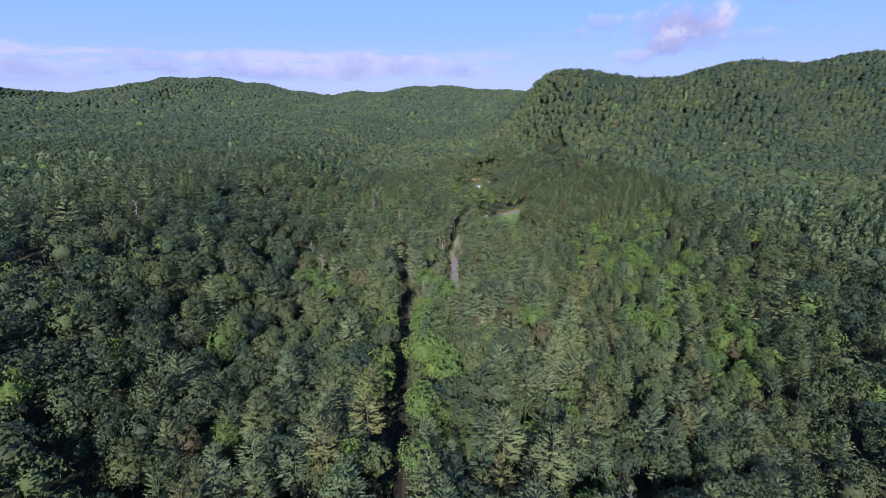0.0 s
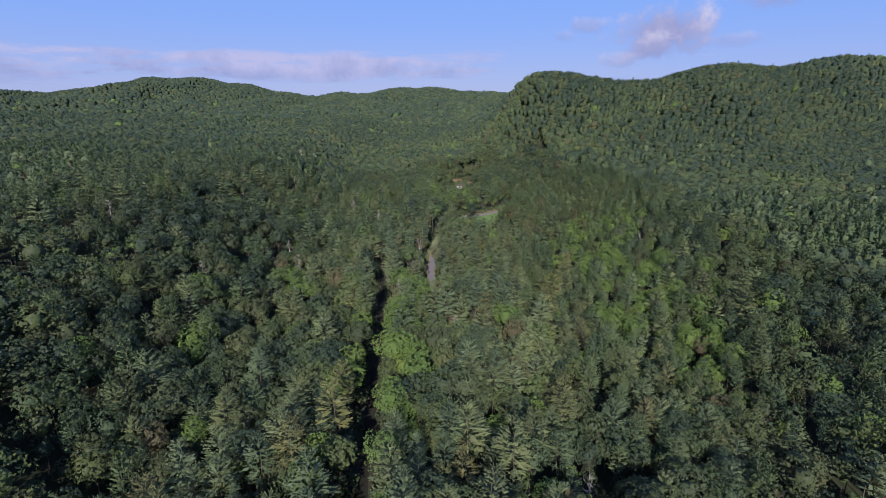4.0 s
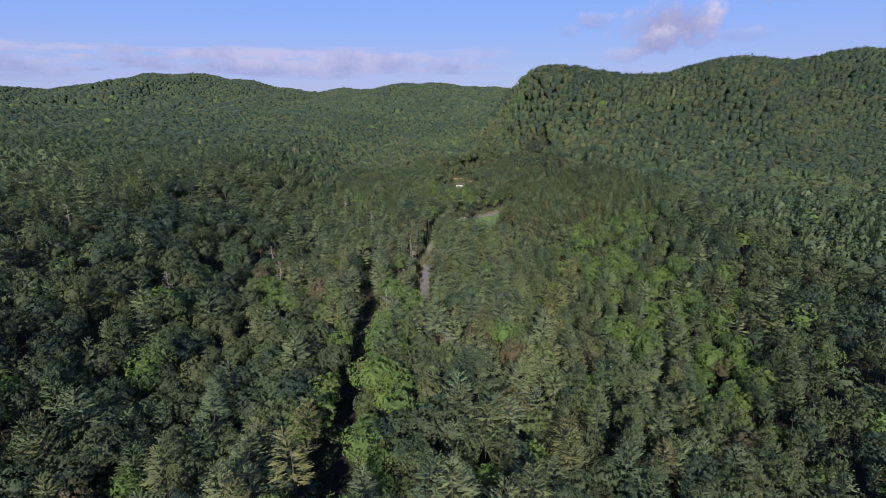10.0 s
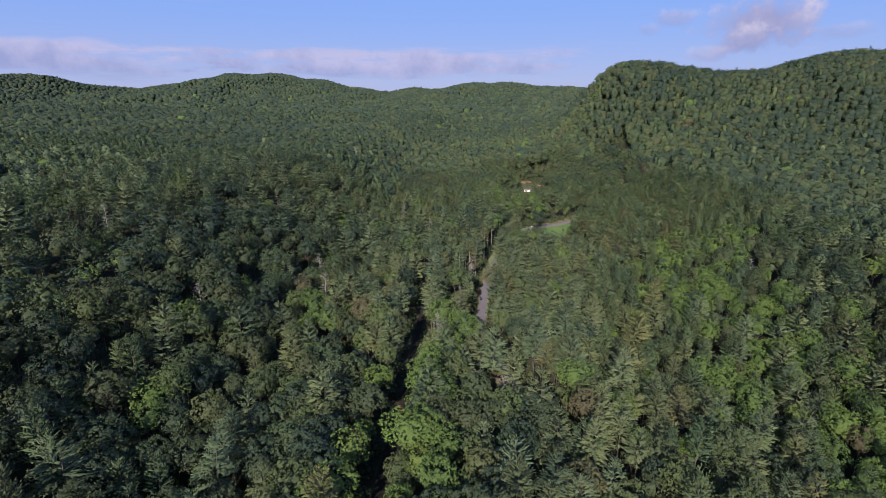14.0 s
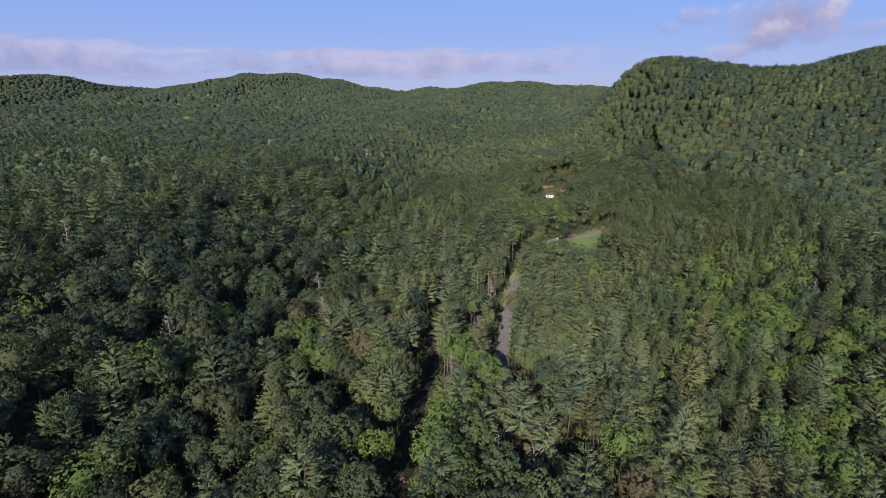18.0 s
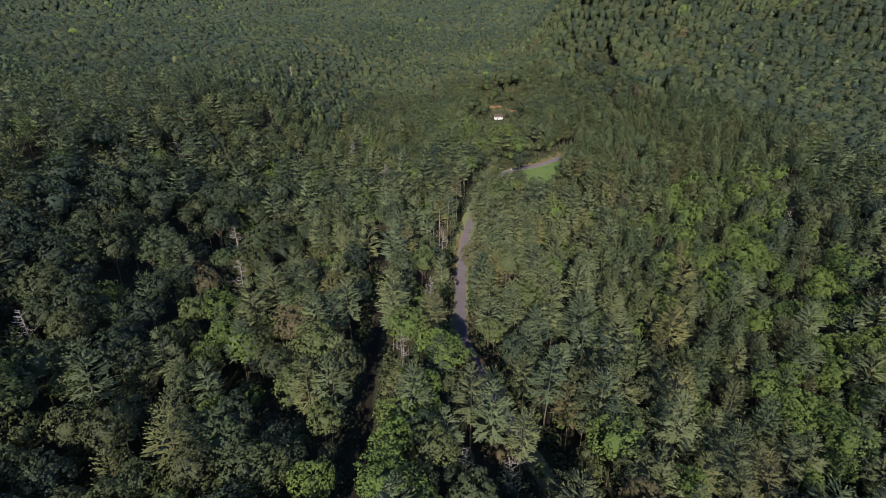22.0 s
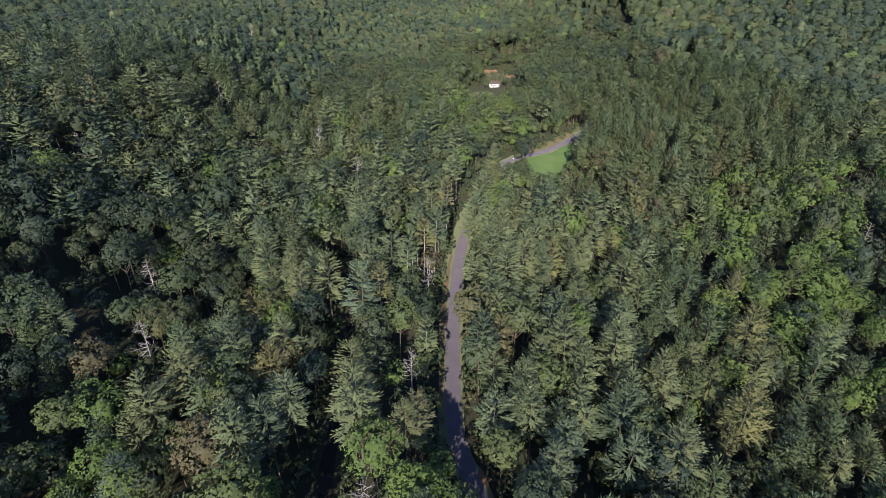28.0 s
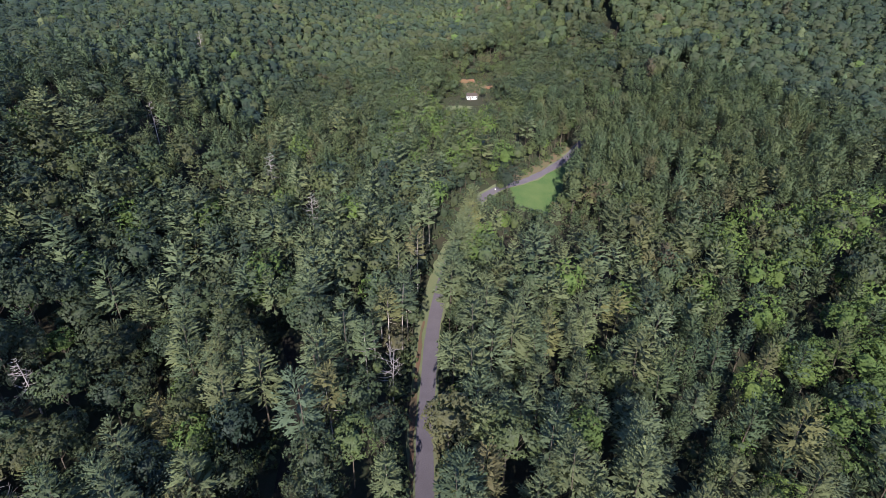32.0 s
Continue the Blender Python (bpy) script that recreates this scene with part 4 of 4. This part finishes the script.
heap("hilltop_grove", pts, np.full(len(pts), 2), 3, "small grove", 1.7)


def small_tree(name, arrays, mats, names, label, category, x, y, sink=0.1, scale=1.0, turn=0.0, group=""):
    """A single tree as a thing with its parts, at a plan place."""
    v, f, m, nor = arrays
    root = new(name)
    tagged(root, label, category, group)
    for k, (one, mat) in enumerate(zip(names, mats)):
        used, f2 = np.unique(f[m == k], return_inverse=True)
        if len(used):
            ob = new(one, mesh_from(one, v[used], f2.reshape(-1, 3), [mat], normals=nor[used]))
            ob.parent = root
    root.matrix_basis = pose(x, y, level(x, y) - sink, 0, 0, turn) @ Matrix.Diagonal((scale, scale, scale, 1))
    return root


# bare dead trees standing among the green ones
snag_shapes = [make_snag(700 + i) for i in range(4)]
for i, (x, y, k) in enumerate(SNAGS):
    small_tree("dead_tree", snag_shapes[i % 4], [DEADWOOD, DEADWOOD], ["trunk", "limbs"], "bleached bare dead tree standing among green pines", "dead tree", x, y, 0.2, k, 40 * i, "dead trees in the woods")


def house(x, y):
    root = new("house")
    root.matrix_basis = pose(x, y, level(x, y) - 0.1, 0, 0, 4) @ Matrix.Diagonal((0.82, 0.9, 0.92, 1))
    wall = part("wall", box((8.2, 6.0, 2.8), (0, 0, 1.4), 0.03), WHITE, root, "white clapboard walls")
    bm = bmesh.new()
    pts = [(-4.5, -3.5, 2.68), (4.5, -3.5, 2.68), (4.5, 3.5, 2.68), (-4.5, 3.5, 2.68), (-4.5, 0, 4.5), (4.5, 0, 4.5)]
    v = [bm.verts.new(p) for p in pts]
    for f in ((0, 1, 5, 4), (2, 3, 4, 5), (0, 4, 3), (1, 2, 5), (3, 2, 1, 0)):
        bm.faces.new([v[i] for i in f])
    part("roof", bm, ROOFING, root, "low brown shingled gable roof")
    part("chimney", box((0.7, 0.7, 1.6), (2.6, 0.6, 4.7), 0.02), CLAY, root, "red brick chimney")
    for wx in (-3.0, 0.2, 3.2):
        win = part("window", box((1.15, 0.1, 1.2), (wx, -3.01, 1.65), 0.01), WHITE, root, "white framed window")
        part("pane", box((0.95, 0.06, 1.0), (wx, -3.05, 1.65)), GLASS, win, "dark window glass")
    part("door", box((0.95, 0.1, 2.05), (-1.4, -3.02, 1.05), 0.01), WOOD, root, "brown wooden door")
    part("step", box((1.6, 1.0, 0.3), (-1.4, -3.5, 0.12), 0.02), PAVING, root)
    return tagged(root, "small white single-storey house with a brown gable roof", "house")


house(*HOUSE)
for i, (x, y) in enumerate(TALL):
    small_tree("tall_pine", KINDS["tall_pine"][0][i % 3], [PINE, PALE], ["crown", "trunk"], LABELS["tall_pine"][0], "pine tree", x, y, 0.1, 0.95 + 0.05 * (i % 3), 70 * i, "pine trees of the forest")
row = ROAD[(ROAD[:, 1] > 346) & (ROAD[:, 1] < 398)][::2]
for i, (x, y) in enumerate(row):
    x, y = x + 4.7 + 0.5 * math.sin(i * 2.1), y - 0.6 + 0.7 * math.cos(i * 1.7)
    small_tree("white_pine", KINDS["white_pine"][0][i % 4], [PINE, BARK], ["crown", "trunk"], LABELS["white_pine"][0], "pine tree", x, y, 0.1, 0.95 + 0.1 * math.sin(i * 1.3), 80 * i, "pine trees of the forest")
for i, (x, y, k) in enumerate([(37.8, 430.0, 0.4), (46.0, 594.0, 0.42), (32.5, 595.0, 0.3), (60.5, 419.0, 0.55), (64.5, 427.0, 0.65), (70.0, 437.0, 0.75)]):
    small_tree("broadleaf_tree", KINDS["broadleaf_tree"][0][i % 5], [BROAD, BARK], ["crown", "trunk"], "dense dark green broadleaf tree standing by the clearing", "broadleaf tree", x, y, 0.1, k, 50 * i, "broadleaf trees of the forest")
small_tree("cedar_tree", KINDS["broadleaf_tree"][0][0], [CEDAR, BARK], ["crown", "trunk"], "dense dark cedar standing between the road and the meadow", "cedar tree", 39.8, 426.5, 1.5, 0.92, 20)


def roadside_post(x, y, high, label, category, head):
    root = new(category.replace(" ", "_"))
    root.matrix_basis = pose(x, y, level(x, y) - 0.1, 0, 0, 15)
    part("post", box((0.14, 0.14, high), (0, 0, high / 2), 0.01), WOOD, root)
    part("plate" if head[1] < 0.2 else "box", box(head, (0, -0.1, high - head[2] / 2), 0.03), WHITE, root, "white painted head")
    return tagged(root, label, category)


roadside_post(35.5, 431.5, 2.6, "white sign on a wooden post at the road's bend", "road sign", (0.5, 0.05, 0.5))
roadside_post(39.7, 425.0, 1.5, "white mailbox on a wooden post beside the meadow", "mailbox", (0.26, 0.5, 0.26))
